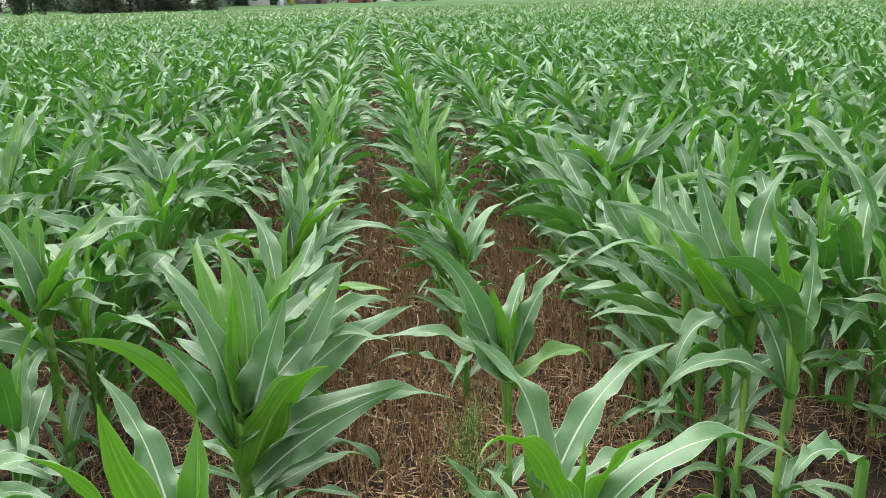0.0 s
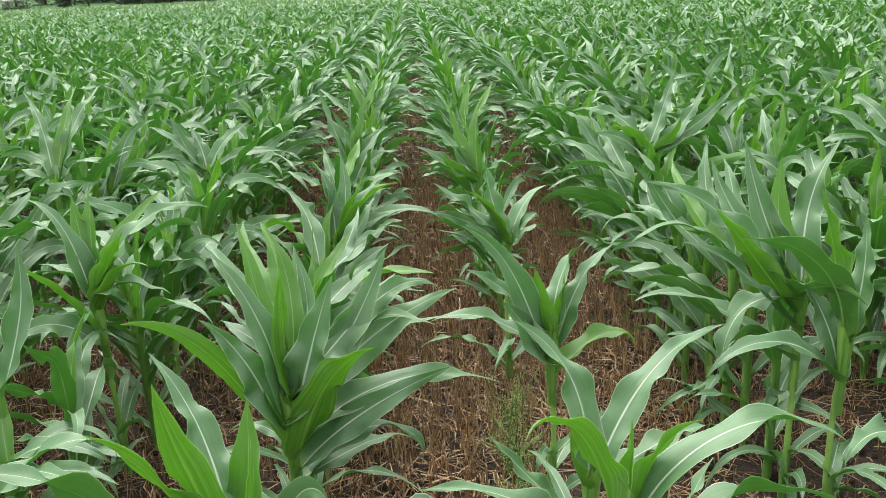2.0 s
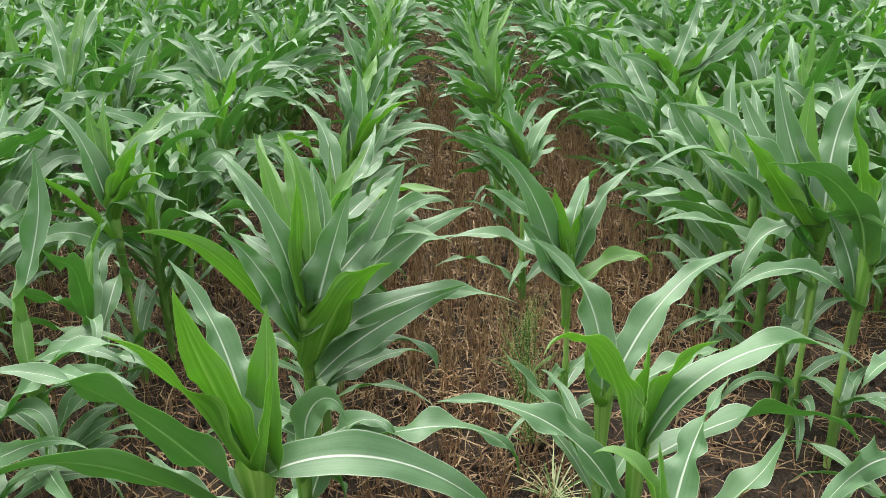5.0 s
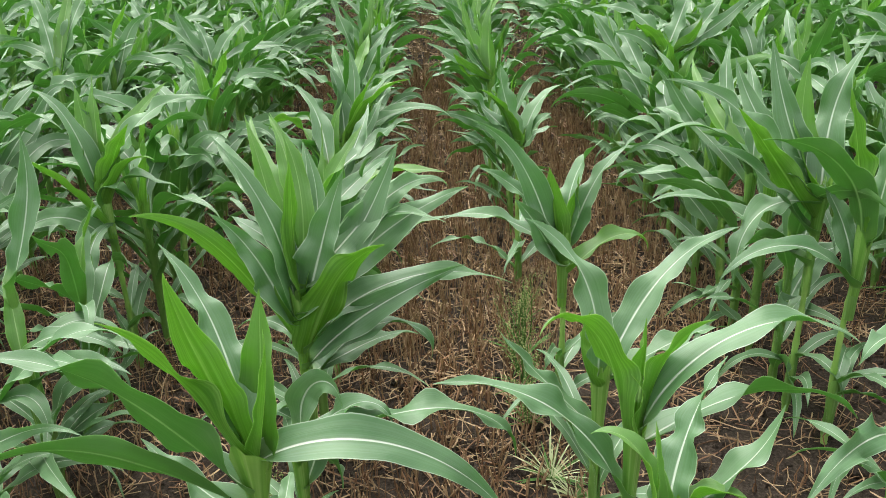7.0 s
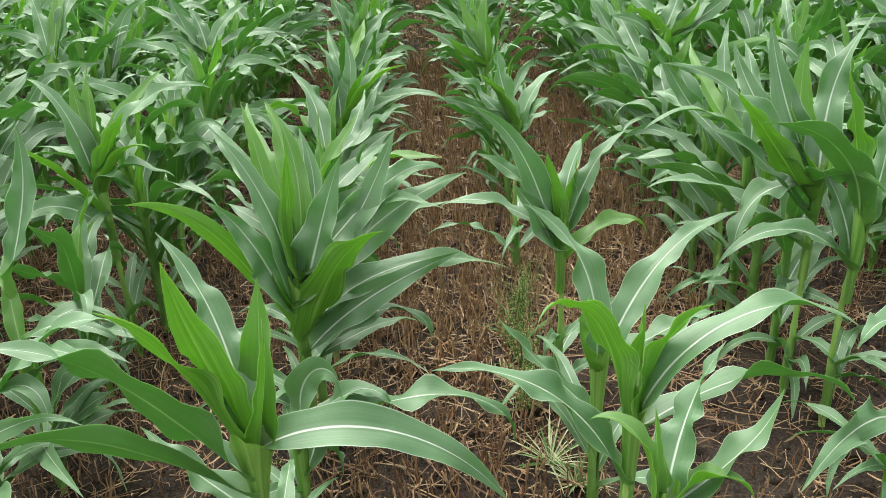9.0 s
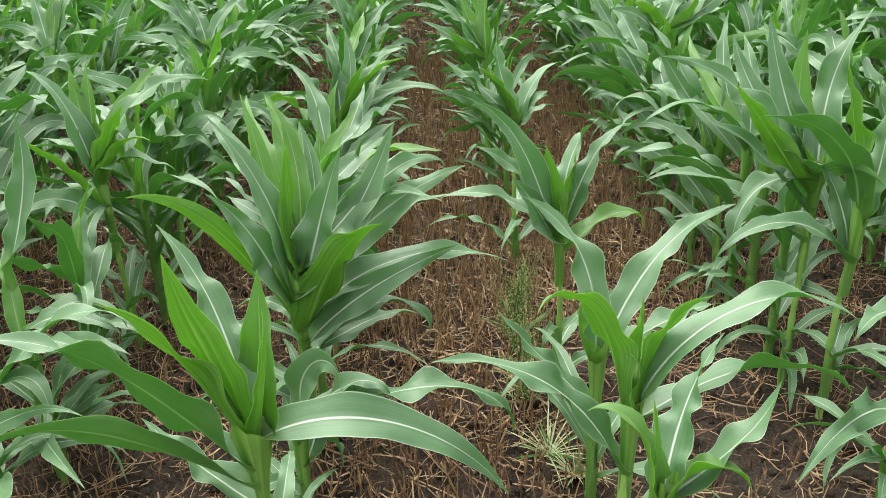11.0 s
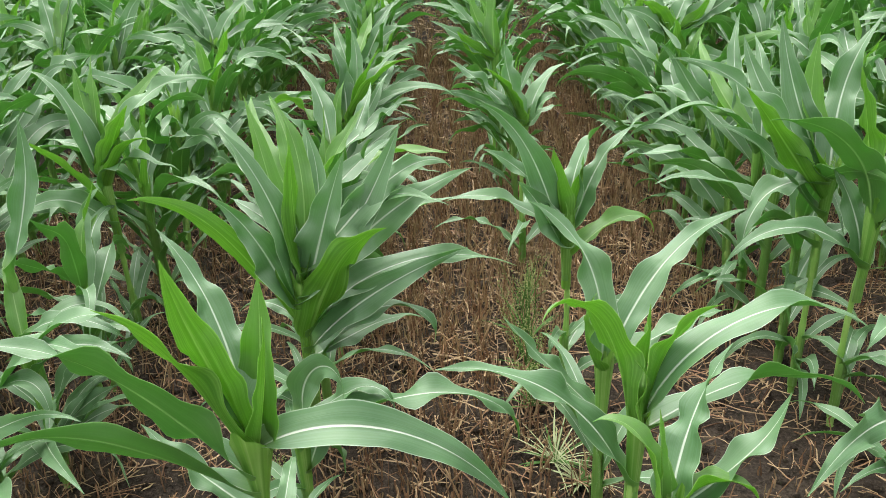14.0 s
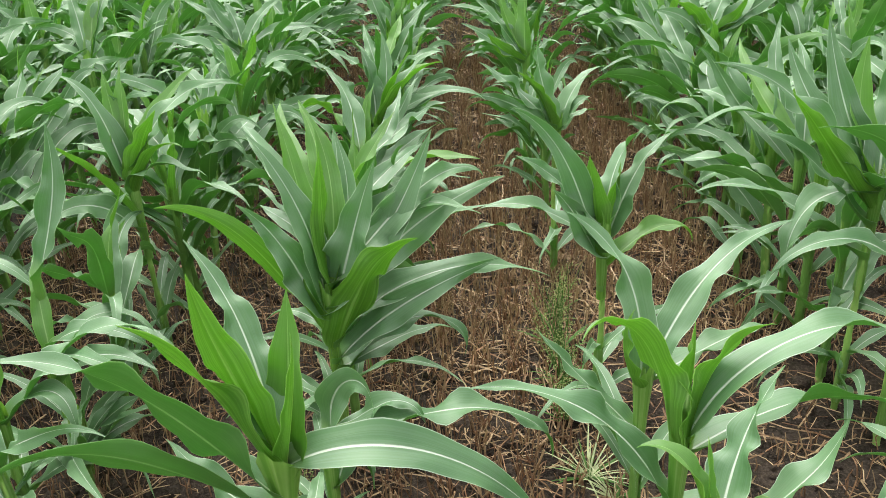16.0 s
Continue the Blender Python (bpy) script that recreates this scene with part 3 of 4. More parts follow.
hero(1.190, 4.215, 0.80, [
    (0.52, 192, 3, 0.36, 0.090, 39, -13, -40, 0, 2.1),
    (0.61, 356, 57, 0.47, 0.090, 115, -10, 70, 0, 0.7),
    (0.73, 184, 90, 0.34, 0.090, 91, -12, -75, 0, 0.7),
    (0.76, 215, 98, 0.28, 0.090, 82, -44, 50, 1, 0.7),
    (0.77, 358, 25, 0.28, 0.090, -58, -15, -75, 1, 1.3),
    (0.77, 9, 28, 0.62, 0.090, -23, 8, 55, 0, 2.5),
    (0.78, 33, 61, 0.49, 0.090, 1, 17, 10, 0, 3.0),
    (0.78, 151, 91, 0.50, 0.090, 103, 29, -30, 0, 0.8),
    (0.78, 11, 30, 0.53, 0.090, -36, 22, 25, 0, 1.3),
])
hero(-1.210, 4.637, 0.76, [
    (0.68, 265, 60, 0.48, 0.024, 148, 0, 0, 0, 0.5),
    (0.61, 341, 87, 0.32, 0.090, 165, 45, 30, 0, 0.7),
    (0.67, 189, 78, 0.36, 0.090, 131, 2, -45, 0, 0.8),
    (0.71, 1, 58, 0.48, 0.090, 74, 5, 30, 0, 0.7),
    (0.73, 173, 52, 0.42, 0.090, 47, -8, -15, 0, 3.0),
    (0.73, 37, 68, 0.38, 0.090, 48, -31, 35, 0, 1.1),
    (0.73, 164, 50, 0.38, 0.090, -20, -23, -40, 0, 1.3),
    (0.74, 114, 59, 0.31, 0.085, 19, 35, 0, 0, 1.6),
])
hero(-0.400, 2.240, 0.78, [
    (0.58, 10, 29, 0.47, 0.078, 31, 15, 25, 0),
    (0.61, 141, 51, 0.62, 0.087, 51, -27, -31, 0),
    (0.61, 159, 37, 0.33, 0.075, 42, -31, -12, 0),
    (0.62, 144, 27, 0.46, 0.077, 35, -34, 42, 0),
    (0.66, 26, 31, 0.40, 0.078, 15, 24, 27, 0),
    (0.66, 337, 47, 0.48, 0.078, 70, 8, 35, 0),
    (0.70, 81, 64, 0.30, 0.076, 20, 26, -7, 0),
    (0.70, 43, 38, 0.42, 0.077, 42, 21, 11, 0),
    (0.72, 137, 46, 0.47, 0.081, 25, -44, 3, 1),
    (0.75, 30, 55, 0.33, 0.074, 9, 8, -3, 1),
    (0.76, 114, 65, 0.35, 0.079, 36, 6, -7, 1),
])
hero(-0.400, 2.950, 0.72, [
    (0.53, 332, 29, 0.44, 0.077, 36, 13, 31, 0),
    (0.56, 119, 77, 0.33, 0.077, 23, 6, -3, 0),
    (0.57, 336, 34, 0.48, 0.078, 42, 7, 36, 1),
    (0.57, 42, 27, 0.46, 0.078, 31, 21, -3, 0),
    (0.57, 55, 47, 0.45, 0.080, 25, 31, 6, 0),
    (0.58, 203, 71, 0.39, 0.077, 39, 10, -15, 0),
    (0.65, 45, 22, 0.45, 0.081, 27, 32, 13, 0),
    (0.67, 130, 53, 0.47, 0.078, 101, 2, 73, 1),
    (0.70, 105, 59, 0.36, 0.079, 36, 37, -2, 0),
])
hero(-0.410, 4.200, 0.72, [
    (0.58, 46, 61, 0.53, 0.078, 26, 5, 8, 0),
    (0.58, 354, 48, 0.29, 0.078, 46, 0, 28, 1),
    (0.58, 191, 60, 0.40, 0.077, 52, 6, -21, 0),
    (0.60, 123, 60, 0.37, 0.078, 26, -19, -1, 0),
    (0.62, 17, 45, 0.35, 0.077, 50, 3, 25, 0),
    (0.62, 275, 65, 0.42, 0.077, 29, -10, -1, 0),
    (0.70, 59, 52, 0.34, 0.077, 28, 27, 2, 1),
])
hero(1.150, 1.660, 0.62, [
    (0.18, 208, 50, 0.66, 0.041, 58, 38, -39, 0),
    (0.35, 221, 34, 0.74, 0.085, 38, 5, -48, 0),
    (0.60, 212, 38, 0.46, 0.079, 45, 17, -31, 0),
])
hero(1.120, 2.750, 0.72, [
    (0.54, 155, 32, 0.41, 0.076, 100, -24, -22, 0),
    (0.61, 125, 42, 0.74, 0.067, 81, -41, -44, 0),
    (0.65, 109, 50, 0.57, 0.078, 0, -53, -3, 0),
    (0.65, 202, 63, 0.55, 0.076, 98, -4, -24, 0),
    (0.68, 125, 43, 0.54, 0.078, 18, -49, -16, 1),
    (0.70, 75, 68, 0.41, 0.077, 37, 18, -3, 0),
])
hero(0.340, 6.100, 0.61, [
    (0.49, 5, 36, 0.38, 0.077, 35, 4, 15, 0),
    (0.53, 32, 45, 0.45, 0.077, 53, 6, 17, 0),
    (0.54, 123, 61, 0.40, 0.078, 23, -13, -7, 1),
    (0.56, 189, 24, 0.55, 0.076, 28, -4, -16, 0),
    (0.56, 38, 53, 0.56, 0.078, 16, 23, -3, 1),
    (0.58, 71, 71, 0.56, 0.077, 21, 3, 1, 1),
    (0.59, 193, 48, 0.57, 0.077, 51, 3, -14, 0),
])
hero(-0.400, 6.600, 0.75, [
    (0.56, 149, 47, 0.61, 0.078, 24, -12, -9, 0),
    (0.59, 357, 45, 0.42, 0.076, 72, 0, 13, 0),
    (0.62, 37, 58, 0.36, 0.077, 30, 2, 12, 0),
    (0.70, 131, 62, 0.54, 0.078, 20, -15, -10, 1),
    (0.71, 62, 65, 0.45, 0.078, 34, -2, 0, 1),
    (0.73, 124, 53, 0.57, 0.077, 63, -15, -3, 0),
])
hero(-1.930, 4.300, 0.78, [
    (0.75, 5, 63, 0.39, 0.077, 116, 2, 33, 0),
    (0.75, 183, 58, 0.24, 0.076, 67, 0, -15, 0),
    (0.76, 79, 67, 0.62, 0.077, 32, 6, 6, 1),
    (0.76, 115, 68, 0.61, 0.077, 36, 22, -5, 0),
    (0.76, 65, 66, 0.68, 0.078, 42, -1, 10, 0),
])
hero(-1.150, 1.950, 0.55, [
    (0.11, 13, 61, 0.39, 0.055, 114, -9, -5, 0, 2.0),
    (0.15, 30, 40, 0.27, 0.075, 84, 13, 5, 0),
    (0.17, 294, 45, 0.62, 0.078, 56, 23, 44, 0),
    (0.18, 34, 46, 0.25, 0.077, 57, 7, 12, 0),
    (0.41, 331, 48, 0.46, 0.077, 64, 2, 34, 0),
    (0.46, 306, 42, 0.58, 0.064, 53, 31, 36, 0),
    (0.50, 114, 61, 0.29, 0.056, 40, 0, 3, 1),
    (0.53, 347, 38, 0.32, 0.069, 87, 9, 37, 0),
])
hero(-1.200, 1.740, 0.55, [
    (0.20, 350, 52, 0.42, 0.070, 90, 10, 10, 0, 1.6),
    (0.43, 18, 48, 0.56, 0.085, 108, -38, 5, 0, 3.2),
    (0.43, 16, 51, 0.32, 0.080, 165, -90, 5, 0, 2.0),
    (0.49, 82, 74, 0.28, 0.077, 3, 13, 2, 1, 1.4),
])

HERO_END = {-2: 1.45, -1: 2.45, 0: 3.75, 1: 2.2}
taken = [(ob.matrix_basis.translation.x, ob.matrix_basis.translation.y) for ob in HEROES]

variants = []
rnd = random.Random(5)
near_spots, mid_spots, far_spots = [], [], []
for row in range(-170, 171):
    x0 = FIRST + ROWS * row
    y = 0.55 + rnd.random() * SPACING
    step = SPACING
    reach = 122 if x0 < 40 else 150
    while y < reach:
        if abs(x0) > 0.70 * y + 2.2:
            y = (abs(x0) - 2.2) / 0.70 + 0.01
        x = x0 + rnd.gauss(0, 0.018)
        gap = SPACING * rnd.uniform(0.75, 1.25)
        if y < 7.3 and abs(x0) < 0.58 * y + 0.9:
            near_spots.append((x, y))
        elif y < 17:
            mid_spots.append((x, y))
        elif y < 45:
            far_spots.append((x, y, 1))
        else:
            far_spots.append((x, y, 2))
            gap = 0.55 * rnd.uniform(0.75, 1.25)
        y += gap

def clear_of_heroes(x, y):
    return all(abs(x - a) > 0.30 or abs(y - b) > 0.13 for a, b in taken)


near_spots = [(x, y) for x, y in near_spots if clear_of_heroes(x, y) and y > HERO_END.get(round((x - FIRST) / ROWS), 0.0)]
for x, y in ((-1.15, 2.48), (-1.13, 2.95), (-1.16, 3.22), (-1.14, 3.5)):
    if all(abs(x - a) > 0.2 or abs(y - c) > 0.10 for a, c in near_spots):
        near_spots.append((x, y))
for k in range(14):
    height = rnd.uniform(0.86, 1.0)
    variants.append(maize_plant(FIELD_LABEL, pose(0, -50, 0), height * 0.68, random_leaves(rnd, height, rnd.uniform(0, 360)), 100 + k))
for n, (x, y) in enumerate(near_spots):
    size = rnd.uniform(0.92, 1.10) * {-1: 0.88 if y < 6 else 1.0, 0: 0.90 if y < 6 else 1.0, 1: 1.02, -2: 0.78 if y < 2.66 else 0.98}.get(round((x - FIRST) / ROWS), 1.04)
    slim = 0.82 if abs(x) < 0.6 else 1.0  # the rows beside the lane stand narrow
    m = pose(x, y, ground_height(x, y) - 0.005, rnd.gauss(0, 3), rnd.gauss(0, 3), rnd.uniform(0, 360)) @ Matrix.Diagonal((size * slim, size * slim, size, 1))
    plant = variants[n] if n < len(variants) else copy_thing(variants[n % len(variants)], m)
    plant.matrix_basis = m
    plant["label"] = LANE_LABEL if abs(x) < 0.6 else FIELD_LABEL


def plant_arrays(leaves, segs, cols, wide=1.0, seed=0, skins=1):
    """All blades of one plant in one set of arrays, coarser than near ones."""
    vs, fs, us, ms, at = [], [], [], [], 0
    for n, (h, az, el, length, width, droop, sweep, roll) in enumerate(leaves):
        v, f, uv, skin = leaf_shape(el, length, width * wide, droop, sweep, roll, 0.12, seed + n, segs, cols, 1.8, sway=1.0, skins=skins)
        c, s = math.cos(radians(az)), math.sin(radians(az))
        vs.append(v @ np.array([[c, s, 0], [-s, c, 0], [0, 0, 1]]) + [0, 0, h])
        fs.append(f + at)
        us.append(uv)
        ms.append(skin + (2 if el - 0.4 * droop > 63 else 0))
        at += len(v)
    return np.concatenate(vs), np.concatenate(fs), np.concatenate(us), np.concatenate(ms)


def crowd(name, label, spots, plants, seed, skins):
    rs = np.random.RandomState(seed)
    vs, fs, us, ms, at = [], [], [], [], 0
    pick = rs.randint(0, len(plants), len(spots))
    for k, (v, f, uv, mi) in enumerate(plants):
        here = np.array([s[:2] for s, p in zip(spots, pick) if p == k])
        n = len(here)
        if not n:
            continue
        w, size = rs.uniform(0, 6.283, n), rs.uniform(0.95, 1.13, n) * np.where((np.abs(here[:, 0]) < 0.6) & (here[:, 1] < 17), 1.0, 1.03)
        slim = size * np.where((np.abs(here[:, 0]) < 0.6) & (here[:, 1] < 9), 0.88, 1.0)
        c, s = np.cos(w) * slim, np.sin(w) * slim
        x = v[None, :, 0] * c[:, None] - v[None, :, 1] * s[:, None] + here[:, 0, None]
        y = v[None, :, 0] * s[:, None] + v[None, :, 1] * c[:, None] + here[:, 1, None]
        z = v[None, :, 2] * size[:, None]
        vs.append(np.stack([x, y, z], -1).reshape(-1, 3))
        fs.append((f[None] + (np.arange(n) * len(v))[:, None, None] + at).reshape(-1, 4))
        us.append(np.tile(uv, (n, 1)))
        ms.append(np.tile(mi, n))
        at += n * len(v)
    me = mesh_from(name, np.concatenate(vs), np.concatenate(fs), skins, np.concatenate(us), np.concatenate(ms))
    return thing(name, label, "maize field", kind="stuff", data=me)


def some_plants(count, seed, segs, cols, wide, keep=0.0, skins=1):
    r = random.Random(seed)
    out = []
    for k in range(count):
        height = r.uniform(0.86, 1.0)
        leaves = [q for q in random_leaves(r, height, r.uniform(0, 360)) if q[0] > keep * height]
        out.append(plant_arrays(leaves, segs, cols, wide, 50 * k, skins))
    return out


crowd("maize_middle_field", "dense rows of green maize beyond the lane", mid_spots, some_plants(12, 7, 7, 2, 1.0, 0.2, skins=2), 1, crowd_skins)
crowd("maize_far_field", "dense green maize canopy in long rows", [s for s in far_spots if s[2] == 1], some_plants(10, 8, 3, 1, 1.0, 0.4, skins=2), 2, crowd_skins)
crowd("maize_distant_field", "distant green maize canopy", [s for s in far_spots if s[2] == 2], some_plants(8, 9, 2, 1, 1.5, 0.45), 3, far_skins)

# ---------------------------------------------------------------- straw, stubble and weeds on the ground


def straws(name, label, material, spots, seed):
    """Many short three-sided stems, often squashed flat: x, y, length, thickness, lean, heading, foot height."""
    a = np.array(spots)
    n = len(a)
    rs = np.random.RandomState(seed)
    lean, head = a[:, 4], a[:, 5]
    d = np.stack([np.sin(lean) * np.cos(head), np.sin(lean) * np.sin(head), np.cos(lean)], 1)
    s1 = np.stack([-np.sin(head), np.cos(head), 0 * head], 1)
    s2 = np.cross(d, s1) * rs.uniform(0.35, 1.0, (n, 1))
    foot = np.stack([a[:, 0], a[:, 1], a[:, 6]], 1)
    ring = [s1, -0.5 * s1 + 0.87 * s2, -0.5 * s1 - 0.87 * s2]
    v = np.empty((n, 9, 3))
    bend = rs.normal(0, 0.09, (n, 1)) * s1 * a[:, 2:3] + rs.normal(0, 0.07, (n, 1)) * s2 * a[:, 2:3]
    slant = rs.uniform(-1.5, 1.5, (n, 3, 1)) * a[:, 3][:, None, None]
    for k, c in enumerate(ring):
        off = c * a[:, 3:4] * 0.62
        v[:, k] = foot + off
        v[:, 3 + k] = foot + d * a[:, 2:3] * 0.5 + off + bend
        v[:, 6 + k] = foot + d * (a[:, 2:3] + slant[:, k]) + off * 0.8
    q = np.array([(i + 3 * j, (i + 1) % 3 + 3 * j, (i + 1) % 3 + 3 * j + 3, i + 3 * j + 3) for j in (0, 1) for i in range(3)])
    f = (q[None] + (np.arange(n) * 9)[:, None, None]).reshape(-1, 4)
    return thing(name, label, "straw", kind="stuff", data=mesh_from(name, v.reshape(-1, 3), f, [material], smooth=False))


def straw_spots(r, count, standing, x0, x1, y0, y1, thick):
    out = []
    while len(out) < count:
        x, y = r.uniform(x0, x1), y0 + (y1 - y0) * r.random() ** 0.95
        z = ground_height(x, y)
        patch = noise.noise((x * 2.3, y * 2.3, 9.0))
        if standing:
            # drilled in narrow lines along the field
            x = round(x / 0.125) * 0.125 + r.gauss(0, 0.030)
            if (patch < -0.25 or x > 0.45 and y < 2.6) and r.random() < 0.7:
                continue
            out.append((x, y, r.uniform(0.03, 0.12), thick * r.uniform(0.7, 1.2), abs(r.gauss(0, 0.24)), r.uniform(0, 6.283), z - 0.005))
        else:
            if (patch > 0.12 or x > 0.45 and y < 2.6) and r.random() < 0.5:
                continue
            out.append((x, y, 0.03 + 0.15 * r.random() ** 2, thick * r.choice((0.55, 0.7, 0.85, 1.0, 1.3)), 1.57 + r.gauss(-0.10, 0.16), r.uniform(0, 6.283), z + r.uniform(0.003, 0.024)))
    return out


rs = random.Random(77)
straws("straw_stubble", "upright red-brown cereal stubble standing in soil", straw_red, straw_spots(rs, 17000, True, -2.3, 2.6, 1.0, 7.5, 0.0040), 1)
straws("pale_stubble", "pale tan cereal stubble standing in soil", straw_pale, straw_spots(rs, 11000, True, -2.3, 2.6, 1.0, 7.5, 0.0040) + straw_spots(rs, 9000, True, -0.5, 1.2, 2.6, 7.5, 0.0044), 2)
straws("straw_litter", "pale broken straw lying on soil", straw_pale, straw_spots(rs, 13000, False, -2.3, 2.6, 0.9, 7.5, 0.0038) + straw_spots(rs, 3000, False, -0.36, 1.1, 1.4, 7.5, 0.0042), 3)
straws("brown_straw_litter", "weathered red-brown straw lying on soil", straw_red, straw_spots(rs, 11000, False, -2.3, 2.6, 0.9, 7.5, 0.0042), 4)
straws("far_straw_stubble", "tan stubble further along the lanes", straw_pale, straw_spots(rs, 9000, True, -1.2, 1.6, 6.5, 18.0, 0.007), 5)
straws("far_straw_litter", "tan straw lying further along the lanes", straw_pale, straw_spots(rs, 11000, False, -1.2, 1.6, 7.0, 20.0, 0.008), 6)


def single_stems():
    """The stubble stems beside the open lane, one by one."""
    r = random.Random(12)
    shapes = []
    for k in range(10):
        tall, thick = r.uniform(0.04, 0.11), r.uniform(0.0024, 0.0036)
        bend = r.gauss(0, 0.006)
        v, f = tube([(0, 0, -0.004), (bend, 0, tall * 0.5), (bend * 1.5, bend, tall)], [thick, thick * 0.95, thick * 0.85], 6)
        f = np.concatenate([f, [(12, 13, 14, 15), (15, 16, 17, 12)]])
        shapes.append(mesh_from("straw_stem", v, f, [straw_red_stem if k % 3 else straw_pale_stem], smooth=False))
    for k in range(290):
        x, y = round(r.uniform(-0.26, 0.26) / 0.125) * 0.125 + r.gauss(0, 0.02), r.uniform(1.35, 2.9)
        part("straw_stem", shapes[k % 10], ground, at=pose(x, y, ground_height(x, y), r.gauss(0, 13), r.gauss(0, 13), r.uniform(0, 360)))


def soil_clods():
    r = np.random.RandomState(4)
    bm = bmesh.new()
    bmesh.ops.create_icosphere(bm, subdivisions=1, radius=1.0)
    base = np.array([v.co for v in bm.verts])
    tri = np.array([[v.index for v in f.verts] for f in bm.faces])
    bm.free()
    n = 9000
    x, y = r.uniform(-2.2, 2.5, n), 0.9 + 5.5 * r.random_sample(n) ** 1.3
    size = r.gamma(1.6, 0.0048, n).clip(0.003, 0.035)
    v = base[None] * (1 + r.uniform(-0.3, 0.3, (n, len(base), 1))) * (size[:, None] * r.uniform(0.6, 1.3, (n, 3)))[:, None]
    z = np.array([ground_height(a, b) for a, b in zip(x, y)])
    v += np.stack([x, y, z + size * 0.2], 1)[:, None]
    f = (tri[None] + (np.arange(n) * len(base))[:, None, None]).reshape(-1, 3)
    thing("soil_clods", "brown crumbled soil clods between the rows", "soil", kind="stuff", data=mesh_from("soil_clods", v.reshape(-1, 3), f, [soil]))


single_stems()
soil_clods()


def blade(r, length, width, lean, curl):
    """A narrow curved strip with a fold along it."""
    vs, fs = [], []
    az, tilt, size = r.uniform(0, 6.283), abs(r.gauss(lean, 0.25)), length * r.uniform(0.5, 1.15)
    p, k = np.zeros(3), 5
    for i in range(k + 1):
        t = tilt + curl * i / k
        w = width * (1 - (i / k) ** 2 * 0.85)
        s = np.array([-math.sin(az), math.cos(az), 0]) * w / 2
        vs += [p - s, p + np.array([0, 0, w * 0.25]), p + s]
        p = p + np.array([math.sin(t) * math.cos(az), math.sin(t) * math.sin(az), math.cos(t)]) * size / k
    for i in range(k):
        q = 3 * i
        fs += [(q, q + 1, q + 4, q + 3), (q + 1, q + 2, q + 5, q + 4)]
    return np.array(vs), np.array(fs)


def dry_tuft(x, y, size, seed):
    r = random.Random(seed)
    root = thing("weed_tuft", "pale wilted weed with splayed stems on soil", "weed", "weeds", at=pose(x, y, ground_height(x, y)))
    for _ in range(26):
        part("stem", mesh_from("stem", *blade(r, size, 0.006, 0.9, 0.5), [weed_pale_one]), root)
    for _ in range(14):
        part("leaf", mesh_from("leaf", *blade(r, size * 0.8, 0.010, 1.0, 0.6), [weed_green_one]), root)


def flowering_weed(x, y, size, seed):
    r = random.Random(seed)
    root = thing("flowering_weed", "bushy green weed with tiny pale flower heads", "weed", "weeds", at=pose(x, y, ground_height(x, y)))
    for _ in range(15):
        az, tilt, size2 = r.uniform(0, 6.283), abs(r.gauss(0, 0.35)), size * r.uniform(0.5, 1.1)
        top = Vector((math.sin(tilt) * math.cos(az), math.sin(tilt) * math.sin(az), math.cos(tilt))) * size2
        v, f = tube([(0, 0, 0), top * 0.5 + Vector((r.gauss(0, 0.01), r.gauss(0, 0.01), 0)), top], [0.0022, 0.0016, 0.0008], 4)
        stem = part("stem", mesh_from("stem", v, f, [weed_green_one]), root)
        bv, bf = [], []
        for k in range(30):
            p = np.array(top) * r.uniform(0.55, 1.05) + np.array([r.gauss(0, 0.012), r.gauss(0, 0.012), r.gauss(0, 0.010)])
            s = r.uniform(0.0013, 0.0032)
            bv.append(np.array([(s, 0, 0), (-s, 0, 0), (0, s, 0), (0, -s, 0), (0, 0, s), (0, 0, -s)]) + p)
            bf.append(np.array([(0, 2, 4), (2, 1, 4), (1, 3, 4), (3, 0, 4), (2, 0, 5), (1, 2, 5), (3, 1, 5), (0, 3, 5)]) + 6 * k)
        tagged(part("flower_head", mesh_from("flower_head", np.concatenate(bv), np.concatenate(bf), [weed_pale]), stem), kind="stuff")
    for _ in range(20):
        part("leaf", mesh_from("leaf", *blade(r, size * 0.6, 0.009, 0.7, 0.7), [weed_green_one]), root)


dry_tuft(0.30, 1.96, 0.19, 1)
dry_tuft(0.36, 1.86, 0.13, 2)
dry_tuft(0.27, 2.30, 0.09, 3)
flowering_weed(0.28, 2.42, 0.26, 4)
flowering_weed(0.30, 2.62, 0.30, 5)
flowering_weed(0.26, 2.22, 0.18, 6)
flowering_weed(0.31, 2.86, 0.22, 7)
flowering_weed(0.45, 1.62, 0.12, 8)
flowering_weed(-0.52, 1.85, 0.14, 9)

# ---------------------------------------------------------------- beyond the field


def bank_height(x, y):
    return 1.35 * min(1, max(0, (y - 130) / 42)) + 1.0 * min(1, max(0, (y - 133) / 60)) * min(1, max(0, (-40 - x) / 8))


def meadow_bank():
    xs, ys = np.linspace(-400, 42, 90), np.r_[129.0, 133, np.linspace(138, 200, 14), 300, 900]
    verts = [(x, y, 0.02 + bank_height(x, y) + 0.08 * noise.noise((x * 0.3, y * 0.3, 0))) for y in ys for x in xs]
    nx = len(xs)
    faces = [(j * nx + i, j * nx + i + 1, (j + 1) * nx + i + 1, (j + 1) * nx + i) for j in range(len(ys) - 1) for i in range(nx - 1)]
    thing("meadow", "light green grass bank behind the field", "grass", kind="structure", data=mesh_from("meadow", verts, faces, [meadow]))


meadow_bank()


